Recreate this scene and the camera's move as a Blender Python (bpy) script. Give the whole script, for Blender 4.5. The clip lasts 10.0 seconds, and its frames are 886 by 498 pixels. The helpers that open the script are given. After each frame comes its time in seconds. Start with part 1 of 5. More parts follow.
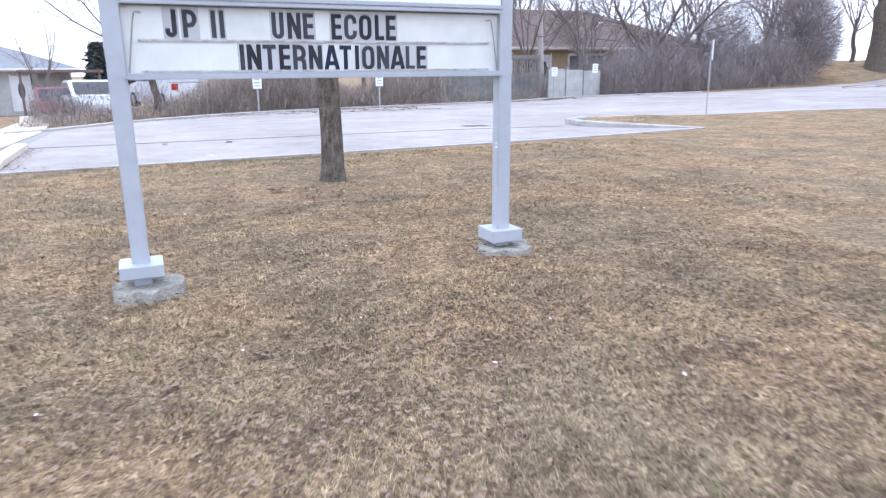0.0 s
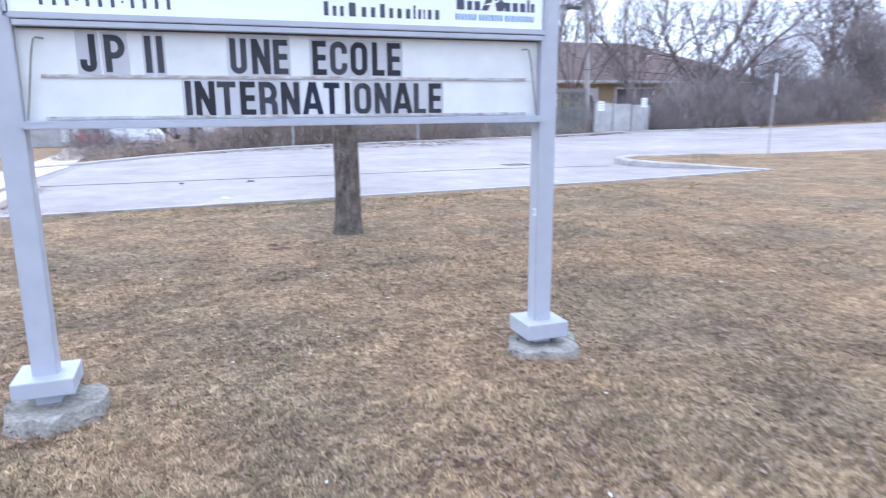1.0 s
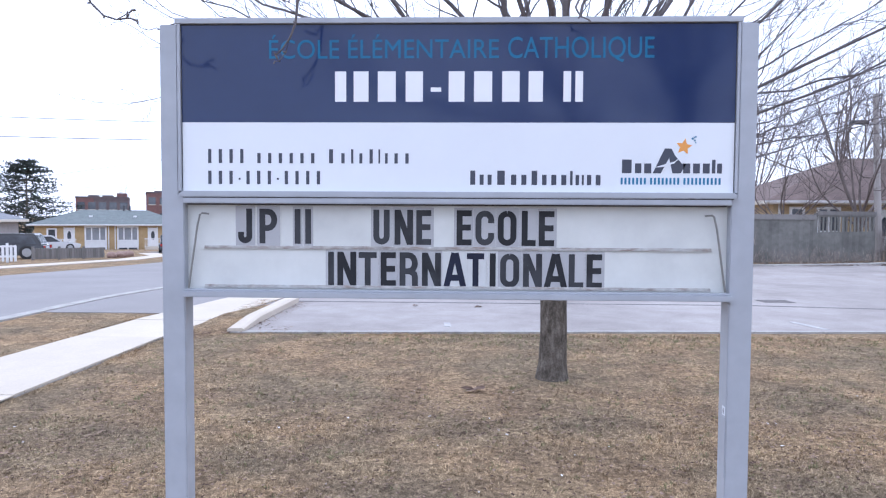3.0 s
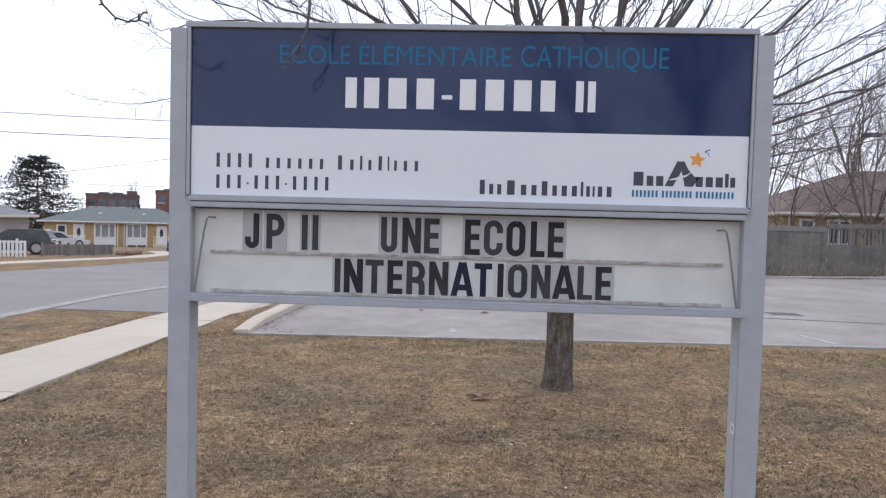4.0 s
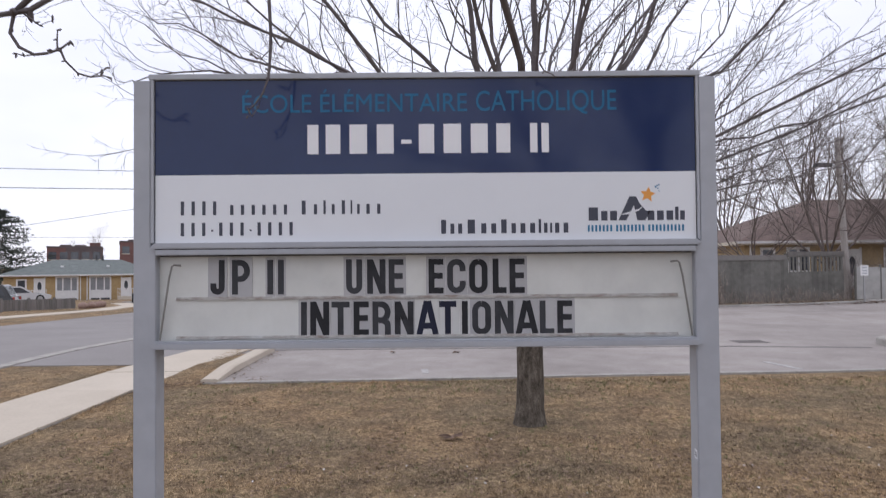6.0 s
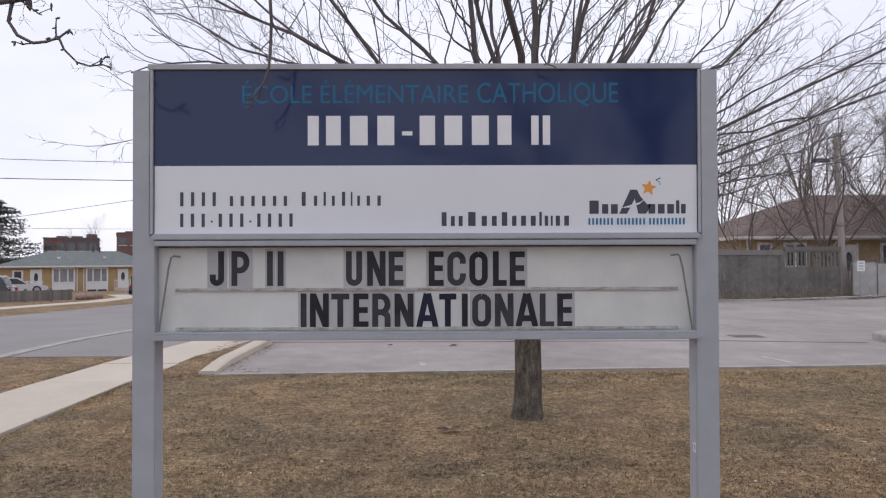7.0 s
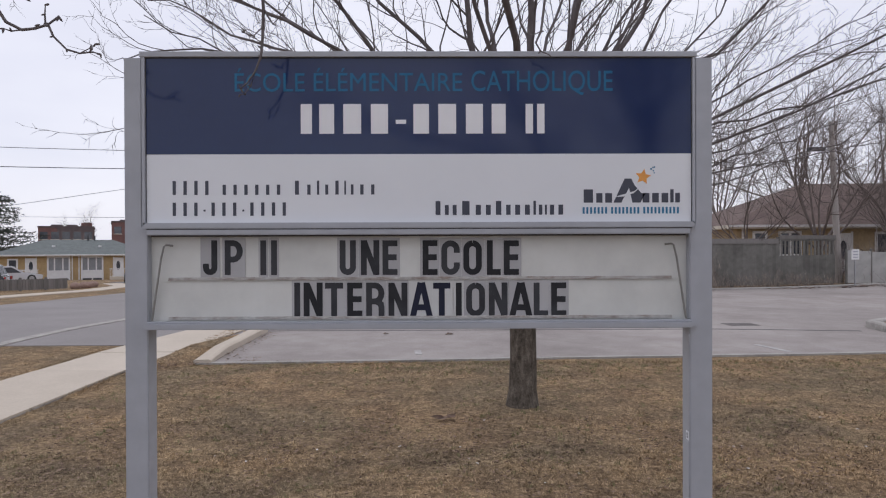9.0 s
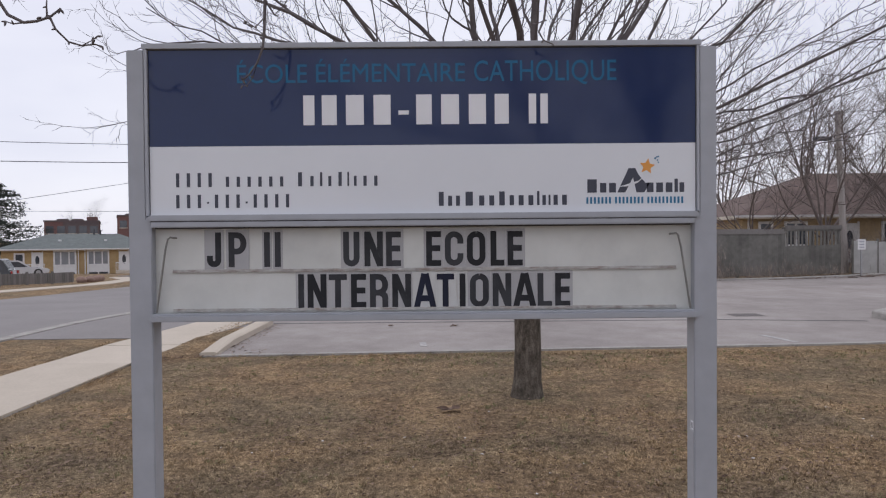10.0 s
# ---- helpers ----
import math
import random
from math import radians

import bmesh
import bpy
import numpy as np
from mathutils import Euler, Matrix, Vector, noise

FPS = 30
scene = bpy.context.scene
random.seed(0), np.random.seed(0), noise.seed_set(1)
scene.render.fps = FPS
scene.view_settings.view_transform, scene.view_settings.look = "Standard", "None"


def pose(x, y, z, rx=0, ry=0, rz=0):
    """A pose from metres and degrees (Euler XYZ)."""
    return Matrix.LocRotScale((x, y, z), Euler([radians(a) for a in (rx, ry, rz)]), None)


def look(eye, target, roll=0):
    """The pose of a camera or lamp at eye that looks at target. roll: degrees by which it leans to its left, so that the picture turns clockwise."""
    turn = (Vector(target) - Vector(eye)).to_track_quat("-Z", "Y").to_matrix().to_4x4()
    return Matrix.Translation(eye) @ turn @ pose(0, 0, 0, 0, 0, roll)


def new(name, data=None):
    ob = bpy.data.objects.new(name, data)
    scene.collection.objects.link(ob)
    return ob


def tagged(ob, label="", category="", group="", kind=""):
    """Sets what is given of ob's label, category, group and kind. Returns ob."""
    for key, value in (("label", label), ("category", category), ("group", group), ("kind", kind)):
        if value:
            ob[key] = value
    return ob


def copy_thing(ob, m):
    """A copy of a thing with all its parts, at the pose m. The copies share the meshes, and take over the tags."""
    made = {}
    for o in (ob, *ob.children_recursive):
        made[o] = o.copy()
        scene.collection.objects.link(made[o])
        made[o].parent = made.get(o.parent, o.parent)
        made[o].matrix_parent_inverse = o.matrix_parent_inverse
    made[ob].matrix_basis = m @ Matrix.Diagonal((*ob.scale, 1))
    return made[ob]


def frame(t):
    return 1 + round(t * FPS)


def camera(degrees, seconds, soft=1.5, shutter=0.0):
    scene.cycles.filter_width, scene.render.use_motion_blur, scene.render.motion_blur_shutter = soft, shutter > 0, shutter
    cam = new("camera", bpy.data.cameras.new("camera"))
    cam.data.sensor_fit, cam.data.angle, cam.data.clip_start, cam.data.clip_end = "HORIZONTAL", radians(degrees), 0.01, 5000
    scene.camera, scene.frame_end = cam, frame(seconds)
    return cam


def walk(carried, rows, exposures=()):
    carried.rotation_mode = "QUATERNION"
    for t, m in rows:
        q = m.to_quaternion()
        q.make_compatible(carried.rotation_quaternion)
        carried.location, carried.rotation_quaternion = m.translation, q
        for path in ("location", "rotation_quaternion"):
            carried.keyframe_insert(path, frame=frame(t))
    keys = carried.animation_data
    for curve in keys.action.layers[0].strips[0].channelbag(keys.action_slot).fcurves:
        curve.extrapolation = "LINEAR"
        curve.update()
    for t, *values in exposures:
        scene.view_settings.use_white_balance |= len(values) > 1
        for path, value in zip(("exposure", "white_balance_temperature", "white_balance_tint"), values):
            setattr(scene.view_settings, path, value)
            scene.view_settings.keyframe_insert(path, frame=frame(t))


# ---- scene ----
cam = camera(66.8, 10.0, soft=1.15, shutter=0.45)
PATH = [
    (0, (0.16, 0.234, 1.318), (0.928, 2.008, 0.808), -0.5),
    (0.2, (0.283, 0.536, 1.266), (1.05, 2.311, 0.756), 0.5),
    (0.3, (0.342, 0.673, 1.29), (1.148, 2.434, 0.792), 0.4),
    (0.5, (0.45, 0.85, 1.341), (1.274, 2.602, 0.837), 1.0),
    (0.7, (0.582, 1.041, 1.309), (1.405, 2.802, 0.839), -1.1),
    (0.8, (0.667, 1.16, 1.314), (1.462, 2.942, 0.873), -0.7),
    (1, (0.765, 1.319, 1.382), (1.426, 3.159, 0.961), -0.3),
    (1.2, (0.863, 1.488, 1.392), (1.465, 3.347, 0.968), -0.5),
    (1.5, (0.985, 1.681, 1.448), (1.461, 3.603, 1.167), -0.5),
    (1.7, (1.099, 1.709, 1.483), (1.47, 3.658, 1.237), -2.0),
    (1.8, (1.153, 1.742, 1.495), (1.389, 3.714, 1.258), -1.8),
    (2, (1.234, 1.737, 1.535), (1.21, 3.719, 1.271), 0.9),
    (2.2, (1.285, 1.729, 1.568), (1.177, 3.706, 1.286), 2.0),
    (2.5, (1.332, 1.636, 1.628), (1.216, 3.629, 1.51), -0.5),
    (2.7, (1.341, 1.632, 1.637), (1.255, 3.627, 1.541), -0.4),
    (3.8, (1.321, 1.651, 1.638), (1.249, 3.649, 1.579), 1.4),
    (4, (1.333, 1.662, 1.659), (1.248, 3.659, 1.582), 1.5),
    (4.5, (1.33, 1.671, 1.655), (1.256, 3.667, 1.555), 1.9),
    (5, (1.333, 1.682, 1.651), (1.304, 3.677, 1.519), 2.9),
    (5.5, (1.334, 1.691, 1.651), (1.306, 3.687, 1.527), 2.6),
    (5.7, (1.331, 1.679, 1.643), (1.305, 3.675, 1.524), 2.6),
    (5.8, (1.371, 1.603, 1.648), (1.432, 3.599, 1.553), -0.8),
    (6, (1.365, 1.595, 1.654), (1.367, 3.594, 1.699), -0.5),
    (6.2, (1.361, 1.602, 1.657), (1.364, 3.601, 1.715), -0.3),
    (7.3, (1.351, 1.602, 1.648), (1.365, 3.602, 1.658), -0.2),
    (7.5, (1.358, 1.594, 1.657), (1.378, 3.594, 1.661), -0.2),
    (8, (1.357, 1.605, 1.658), (1.387, 3.605, 1.659), -0.1),
    (8.5, (1.363, 1.608, 1.655), (1.394, 3.608, 1.645), -0.2),
    (9, (1.362, 1.608, 1.652), (1.383, 3.608, 1.643), -0.2),
    (9.5, (1.356, 1.605, 1.652), (1.377, 3.605, 1.64), -0.1),
    (10, (1.367, 1.611, 1.646), (1.374, 3.611, 1.614), -0.5),
]
EXPOSURES = [(0.0, 1.17, 5500, 9), (1.0, 1.12, 5200, 11), (1.5, 1.1, 5180, 12), (2.0, 1.06, 5250, 12), (2.5, 0.87, 5200, 12), (2.8, 0.8, 5250, 12), (3.7, 0.24, 6050, 10), (4.0, 0.15, 6100, 10), (4.5, 0.02, 6150, 10), (5.0, -0.1, 6150, 10), (6.0, -0.07, 6350, 12), (7.3, -0.2, 6420, 12), (10.0, -0.33, 6420, 12)]
walk(cam, [(t, look(eye, target, roll)) for t, eye, target, roll in PATH], EXPOSURES)

# ---- world and light: a pale overcast sky, a broad weak sun behind thin cloud ----
world = bpy.data.worlds.new("overcast_sky")
scene.world = world
world.use_nodes = True
wt = world.node_tree
wt.nodes.clear()
w_out = wt.nodes.new("ShaderNodeOutputWorld")
w_bg = wt.nodes.new("ShaderNodeBackground")
w_sky = wt.nodes.new("ShaderNodeTexSky")
w_sky.sky_type = "NISHITA"
w_sky.sun_disc = False
w_sky.sun_elevation = radians(57)
w_sky.sun_rotation = radians(-18)
w_co = wt.nodes.new("ShaderNodeTexCoord")
w_map = wt.nodes.new("ShaderNodeMapping")
w_map.inputs["Scale"].default_value = (1.0, 1.0, 3.0)
w_noise = wt.nodes.new("ShaderNodeTexNoise")
w_noise.inputs["Scale"].default_value = 2.2
w_noise.inputs["Detail"].default_value = 5.0
w_ramp = wt.nodes.new("ShaderNodeValToRGB")
w_ramp.color_ramp.elements[0].position = 0.3
w_ramp.color_ramp.elements[0].color = (7.2, 7.3, 8.3, 1)
w_ramp.color_ramp.elements[1].position = 0.7
w_ramp.color_ramp.elements[1].color = (9.0, 9.0, 9.6, 1)
w_mix = wt.nodes.new("ShaderNodeMixRGB")
w_mix.inputs[0].default_value = 0.9
wt.links.new(w_co.outputs["Generated"], w_map.inputs["Vector"])
wt.links.new(w_map.outputs["Vector"], w_noise.inputs["Vector"])
wt.links.new(w_noise.outputs["Fac"], w_ramp.inputs["Fac"])
wt.links.new(w_sky.outputs["Color"], w_mix.inputs[1])
wt.links.new(w_ramp.outputs["Color"], w_mix.inputs[2])
wt.links.new(w_mix.outputs["Color"], w_bg.inputs["Color"])
w_bg.inputs["Strength"].default_value = 0.135
wt.links.new(w_bg.outputs["Background"], w_out.inputs["Surface"])

sun_data = bpy.data.lights.new("sun", "SUN")
sun_data.energy = 0.5
sun_data.angle = radians(60)
sun_data.color = (1.0, 0.97, 0.93)
sun = new("sun", sun_data)
# the brightest cloud stands beyond the sign
sun.matrix_world = look((-6, 30, 40), (2.0, 5.0, 0.0))


# ---- materials ----
def mat(name, colours, rough=0.8, scale=8.0, metal=0.0, bump=0.0, bump_scale=None, fine=None, island=0.0, obj_random=0.0, coat=0.0, spec=0.5, detail=6.0, stretch=(1, 1, 1), patches=()):
    """Base colour from noise over two or three colours, a second finer noise, relief, and a random shift by piece."""
    m = bpy.data.materials.new(name)
    m.use_nodes = True
    nt = m.node_tree
    b = nt.nodes["Principled BSDF"]
    b.inputs["Roughness"].default_value = rough
    b.inputs["Metallic"].default_value = metal
    b.inputs["Specular IOR Level"].default_value = spec
    b.inputs["Coat Weight"].default_value = coat
    mp = nt.nodes.new("ShaderNodeMapping")
    mp.inputs["Scale"].default_value = stretch
    geo = nt.nodes.new("ShaderNodeNewGeometry")
    nt.links.new(geo.outputs["Position"], mp.inputs["Vector"])
    n1 = nt.nodes.new("ShaderNodeTexNoise")
    n1.inputs["Scale"].default_value = scale
    n1.inputs["Detail"].default_value = detail
    n1.inputs["Roughness"].default_value = 0.65
    nt.links.new(mp.outputs["Vector"], n1.inputs["Vector"])
    ramp = nt.nodes.new("ShaderNodeValToRGB")
    els = ramp.color_ramp.elements
    while len(els) < len(colours):
        els.new(0.5)
    for i, c in enumerate(colours):
        els[i].position = 0.32 + 0.36 * i / max(1, len(colours) - 1)
        els[i].color = (*c, 1)
    fac = n1.outputs["Fac"]
    if island or obj_random:
        add = nt.nodes.new("ShaderNodeMath")
        add.operation = "MULTIPLY_ADD"
        if island:
            nt.links.new(geo.outputs["Random Per Island"], add.inputs[0])
        else:
            oi = nt.nodes.new("ShaderNodeObjectInfo")
            nt.links.new(oi.outputs["Random"], add.inputs[0])
        add.inputs[1].default_value = island or obj_random
        sub = nt.nodes.new("ShaderNodeMath")
        sub.operation = "ADD"
        sub.inputs[1].default_value = -(island or obj_random) / 2
        nt.links.new(n1.outputs["Fac"], add.inputs[2])
        nt.links.new(add.outputs[0], sub.inputs[0])
        fac = sub.outputs[0]
    nt.links.new(fac, ramp.inputs["Fac"])
    colour = ramp.outputs["Color"]
    if fine:
        n2 = nt.nodes.new("ShaderNodeTexNoise")
        n2.inputs["Scale"].default_value = fine[0]
        n2.inputs["Detail"].default_value = 4
        nt.links.new(geo.outputs["Position"], n2.inputs["Vector"])
        mr = nt.nodes.new("ShaderNodeMapRange")
        mr.inputs["From Min"].default_value = 0.3
        mr.inputs["From Max"].default_value = 0.7
        mr.inputs["To Min"].default_value = 1 - fine[1]
        mr.inputs["To Max"].default_value = 1 + fine[1]
        nt.links.new(n2.outputs["Fac"], mr.inputs["Value"])
        mul = nt.nodes.new("ShaderNodeVectorMath")
        mul.operation = "SCALE"
        nt.links.new(colour, mul.inputs[0])
        nt.links.new(mr.outputs["Result"], mul.inputs["Scale"])
        colour = mul.outputs["Vector"]
    for p_scale, p_lo, p_hi in patches:
        n4 = nt.nodes.new("ShaderNodeTexNoise")
        n4.inputs["Scale"].default_value = p_scale
        n4.inputs["Detail"].default_value = 3
        nt.links.new(geo.outputs["Position"], n4.inputs["Vector"])
        r4 = nt.nodes.new("ShaderNodeValToRGB")
        r4.color_ramp.elements[0].position, r4.color_ramp.elements[1].position = 0.38, 0.62
        r4.color_ramp.elements[0].color, r4.color_ramp.elements[1].color = (*p_lo, 1), (*p_hi, 1)
        nt.links.new(n4.outputs["Fac"], r4.inputs["Fac"])
        m4 = nt.nodes.new("ShaderNodeVectorMath")
        m4.operation = "MULTIPLY"
        nt.links.new(colour, m4.inputs[0])
        nt.links.new(r4.outputs["Color"], m4.inputs[1])
        colour = m4.outputs["Vector"]
    nt.links.new(colour, b.inputs["Base Color"])
    if bump:
        n3 = nt.nodes.new("ShaderNodeTexNoise")
        n3.inputs["Scale"].default_value = bump_scale or scale * 4
        n3.inputs["Detail"].default_value = 5
        nt.links.new(mp.outputs["Vector"], n3.inputs["Vector"])
        bp = nt.nodes.new("ShaderNodeBump")
        bp.inputs["Strength"].default_value = bump
        bp.inputs["Distance"].default_value = 0.02
        nt.links.new(n3.outputs["Fac"], bp.inputs["Height"])
        nt.links.new(bp.outputs["Normal"], b.inputs["Normal"])
    return m


LAWN_PATCHES = [(0.7, (0.85, 0.895, 0.92), (1.12, 1.08, 1.03)), (1.9, (0.84, 0.825, 0.84), (1.12, 1.11, 1.09)), (6.0, (0.84, 0.83, 0.83), (1.13, 1.12, 1.10)), (22.0, (0.73, 0.72, 0.71), (1.22, 1.21, 1.20)), (60.0, (0.79, 0.785, 0.78), (1.22, 1.215, 1.21))]
M_LAWN = mat("dead_lawn_soil", [(0.196, 0.144, 0.091), (0.27, 0.20, 0.127), (0.338, 0.256, 0.163)], 0.95, 14.0, bump=0.9, bump_scale=90, fine=(130, 0.6), detail=10, spec=0.1, patches=LAWN_PATCHES)
M_BLADE = mat("dry_grass", [(0.255, 0.19, 0.122), (0.38, 0.288, 0.18), (0.48, 0.374, 0.24)], 0.85, 14.0, island=0.9, spec=0.15, patches=LAWN_PATCHES)
M_BLADE_G = mat("green_grass", [(0.17, 0.175, 0.085), (0.27, 0.265, 0.13)], 0.8, 2, island=0.6, spec=0.15)
M_LEAF = mat("dead_leaf", [(0.09, 0.058, 0.045), (0.18, 0.12, 0.09), (0.30, 0.215, 0.165)], 0.9, 5, island=0.9, spec=0.1)
M_LOT = mat("worn_asphalt", [(0.285, 0.255, 0.24), (0.34, 0.308, 0.292), (0.39, 0.358, 0.338)], 0.9, 0.5, bump=0.35, bump_scale=120, fine=(90, 0.16), detail=10, spec=0.2, patches=[(0.22, (0.92, 0.92, 0.92), (1.05, 1.05, 1.05)), (2.3, (0.95, 0.945, 0.94), (1.04, 1.04, 1.04))])
M_ROAD = mat("street_asphalt", [(0.25, 0.233, 0.228), (0.30, 0.281, 0.276)], 0.9, 0.35, bump=0.3, bump_scale=100, fine=(60, 0.12), spec=0.2)
M_JOINT = mat("joint_tar", [(0.09, 0.085, 0.085), (0.19, 0.18, 0.175)], 0.9, 3)
M_CONC = mat("concrete", [(0.53, 0.465, 0.385), (0.59, 0.52, 0.435)], 0.9, 1.2, bump=0.15, bump_scale=60, fine=(45, 0.05), spec=0.2, obj_random=0.25)
M_KERB = mat("weathered_concrete", [(0.27, 0.255, 0.24), (0.38, 0.36, 0.335), (0.44, 0.42, 0.39)], 0.92, 3, bump=0.4, bump_scale=50, fine=(40, 0.15), spec=0.2)
M_LINE = mat("worn_white_paint", [(0.30, 0.285, 0.28), (0.52, 0.50, 0.49)], 0.8, 14)
M_SIGNGREY = mat("painted_grey_aluminium", [(0.37, 0.385, 0.42), (0.41, 0.425, 0.46)], 0.42, 2.5, fine=(14, 0.04), spec=0.4)
# near-black for seams and dark fittings, also for shade painted under a rail
M_SIGNDARK = mat("dark_fittings_and_shade", [(0.05, 0.05, 0.055), (0.08, 0.08, 0.085)], 0.8, 4)
M_NAVY = mat("navy_vinyl", [(0.010, 0.022, 0.084), (0.014, 0.030, 0.10)], 0.09, 1.5, spec=0.46)
M_WHITE = mat("white_vinyl", [(0.73, 0.75, 0.785), (0.77, 0.79, 0.82)], 0.35, 1.3)
M_TEAL = mat("teal_vinyl", [(0.008, 0.125, 0.25), (0.012, 0.145, 0.285)], 0.3, 3, spec=0.3)
M_TYPEW = mat("white_type", [(0.78, 0.78, 0.80), (0.82, 0.82, 0.84)], 0.35, 3)
M_TYPED = mat("dark_type", [(0.045, 0.05, 0.075), (0.055, 0.06, 0.085)], 0.4, 3)
M_TYPEB = mat("blue_type", [(0.02, 0.16, 0.30), (0.025, 0.18, 0.33)], 0.4, 3)
M_ORANGE = mat("orange_vinyl", [(0.72, 0.30, 0.055), (0.78, 0.34, 0.07)], 0.4, 3)
M_BOARD = mat("yellowed_acrylic", [(0.57, 0.58, 0.565), (0.64, 0.65, 0.625), (0.69, 0.70, 0.68)], 0.3, 2.2, fine=(9, 0.03))
M_TRACK = mat("stained_track", [(0.25, 0.20, 0.17), (0.42, 0.40, 0.38), (0.50, 0.50, 0.49)], 0.6, 14, stretch=(1, 1, 4), fine=(40, 0.2))
M_TILE = mat("letter_tile", [(0.42, 0.42, 0.435), (0.47, 0.47, 0.48)], 0.25, 6, obj_random=0.6)
M_TILECLEAR = mat("clear_letter_tile", [(0.575, 0.585, 0.58), (0.61, 0.62, 0.612)], 0.2, 6, obj_random=0.4)
M_GLYPH = mat("black_letter", [(0.016, 0.017, 0.021), (0.045, 0.047, 0.054)], 0.5, 9, obj_random=0.5, spec=0.3)
M_GLYPHB = mat("dark_blue_letter", [(0.008, 0.010, 0.026), (0.014, 0.018, 0.042)], 0.5, 9, spec=0.3)
M_ROD = mat("dull_steel", [(0.22, 0.22, 0.21), (0.32, 0.31, 0.29)], 0.5, 12, metal=0.6)
M_BARK = mat("grey_bark", [(0.06, 0.051, 0.042), (0.122, 0.104, 0.085), (0.19, 0.166, 0.14)], 0.95, 20, bump=1.0, bump_scale=46, stretch=(1, 1, 0.42), fine=(70, 0.25), spec=0.1)
M_TWIG = mat("twig_bark", [(0.105, 0.092, 0.094), (0.185, 0.165, 0.165)], 0.9, 5, spec=0.15)
M_TWIGFAR = mat("far_twig", [(0.13, 0.108, 0.10), (0.22, 0.185, 0.17)], 0.95, 2, spec=0.1)
M_SHRUB = mat("brown_shrub", [(0.20, 0.162, 0.142), (0.325, 0.268, 0.228), (0.415, 0.35, 0.30)], 0.95, 0.8, island=0.8, spec=0.1)
M_SHRUBD = mat("grey_shrub", [(0.20, 0.172, 0.165), (0.32, 0.28, 0.265)], 0.95, 0.6, island=0.8, spec=0.1)
M_NEEDLE = mat("conifer_needles", [(0.045, 0.054, 0.048), (0.085, 0.096, 0.084)], 0.9, 0.9, island=0.6, spec=0.1)
M_BRICKY = mat("yellow_brick", [(0.37, 0.255, 0.125), (0.45, 0.325, 0.17)], 0.9, 1.5, fine=(9, 0.12), bump=0.2, bump_scale=12)
M_BRICKY2 = mat("tan_brick", [(0.39, 0.295, 0.175), (0.45, 0.345, 0.21)], 0.9, 1.5, fine=(9, 0.12))
M_BRICKG = mat("grey_brick", [(0.27, 0.25, 0.245), (0.33, 0.31, 0.30)], 0.9, 1.2, fine=(9, 0.12))
M_BRICKR = mat("red_brown_brick", [(0.155, 0.085, 0.08), (0.205, 0.11, 0.10)], 0.9, 0.3, fine=(3, 0.15))
M_BRICKD = mat("dark_brick", [(0.10, 0.08, 0.085), (0.15, 0.12, 0.12)], 0.9, 0.4, fine=(3, 0.1))
M_ROOFG = mat("green_grey_shingle", [(0.12, 0.138, 0.135), (0.17, 0.19, 0.185)], 0.9, 2, fine=(12, 0.2))
M_ROOFB = mat("brown_shingle", [(0.115, 0.08, 0.070), (0.175, 0.125, 0.11)], 0.9, 1.4, fine=(12, 0.2))
M_ROOFS = mat("slate_grey_shingle", [(0.17, 0.175, 0.19), (0.23, 0.235, 0.25)], 0.9, 2, fine=(12, 0.2))
M_TRIMW = mat("white_trim", [(0.68, 0.67, 0.67), (0.76, 0.755, 0.75)], 0.6, 3)
M_SOFFIT = mat("cream_soffit", [(0.55, 0.50, 0.42), (0.62, 0.57, 0.49)], 0.7, 3)
M_GLASS = mat("dark_window_glass", [(0.045, 0.05, 0.06), (0.09, 0.10, 0.12)], 0.08, 1.2, spec=0.8)
M_CURTAIN = mat("curtained_glass", [(0.22, 0.23, 0.25), (0.30, 0.31, 0.33)], 0.12, 2, spec=0.7)
M_FENCE = mat("weathered_grey_boards", [(0.12, 0.115, 0.105), (0.165, 0.16, 0.145), (0.205, 0.195, 0.18)], 0.95, 0.9, obj_random=0.15, bump=0.3, bump_scale=30, fine=(6, 0.12))
M_FENCEB = mat("old_grey_pickets", [(0.155, 0.145, 0.135), (0.22, 0.205, 0.195)], 0.95, 2.5, stretch=(3, 3, 0.4), obj_random=0.4)
M_PALE = mat("pale_panel", [(0.36, 0.355, 0.34), (0.46, 0.45, 0.435)], 0.9, 1.3, fine=(3, 0.12))
M_POLE = mat("grey_pole", [(0.30, 0.27, 0.25), (0.38, 0.35, 0.325)], 0.9, 3, stretch=(3, 3, 0.3))
M_METAL = mat("galvanised_steel", [(0.34, 0.34, 0.345), (0.44, 0.44, 0.445)], 0.45, 6, metal=0.7)
M_WIRE = mat("black_cable", [(0.045, 0.045, 0.05), (0.06, 0.06, 0.065)], 0.7, 3)
M_RUBBER = mat("tyre_rubber", [(0.022, 0.022, 0.023), (0.035, 0.035, 0.036)], 0.85, 8)
M_CARW = mat("white_car_paint", [(0.58, 0.58, 0.60), (0.64, 0.64, 0.66)], 0.25, 1, coat=0.6)
M_CARD = mat("charcoal_car_paint", [(0.055, 0.06, 0.068), (0.07, 0.075, 0.085)], 0.25, 1, coat=0.6)
M_CARR = mat("dark_red_car_paint", [(0.20, 0.028, 0.04), (0.24, 0.035, 0.05)], 0.28, 1, coat=0.6)
M_CARB = mat("black_car_paint", [(0.02, 0.02, 0.023), (0.03, 0.03, 0.033)], 0.25, 1, coat=0.6)
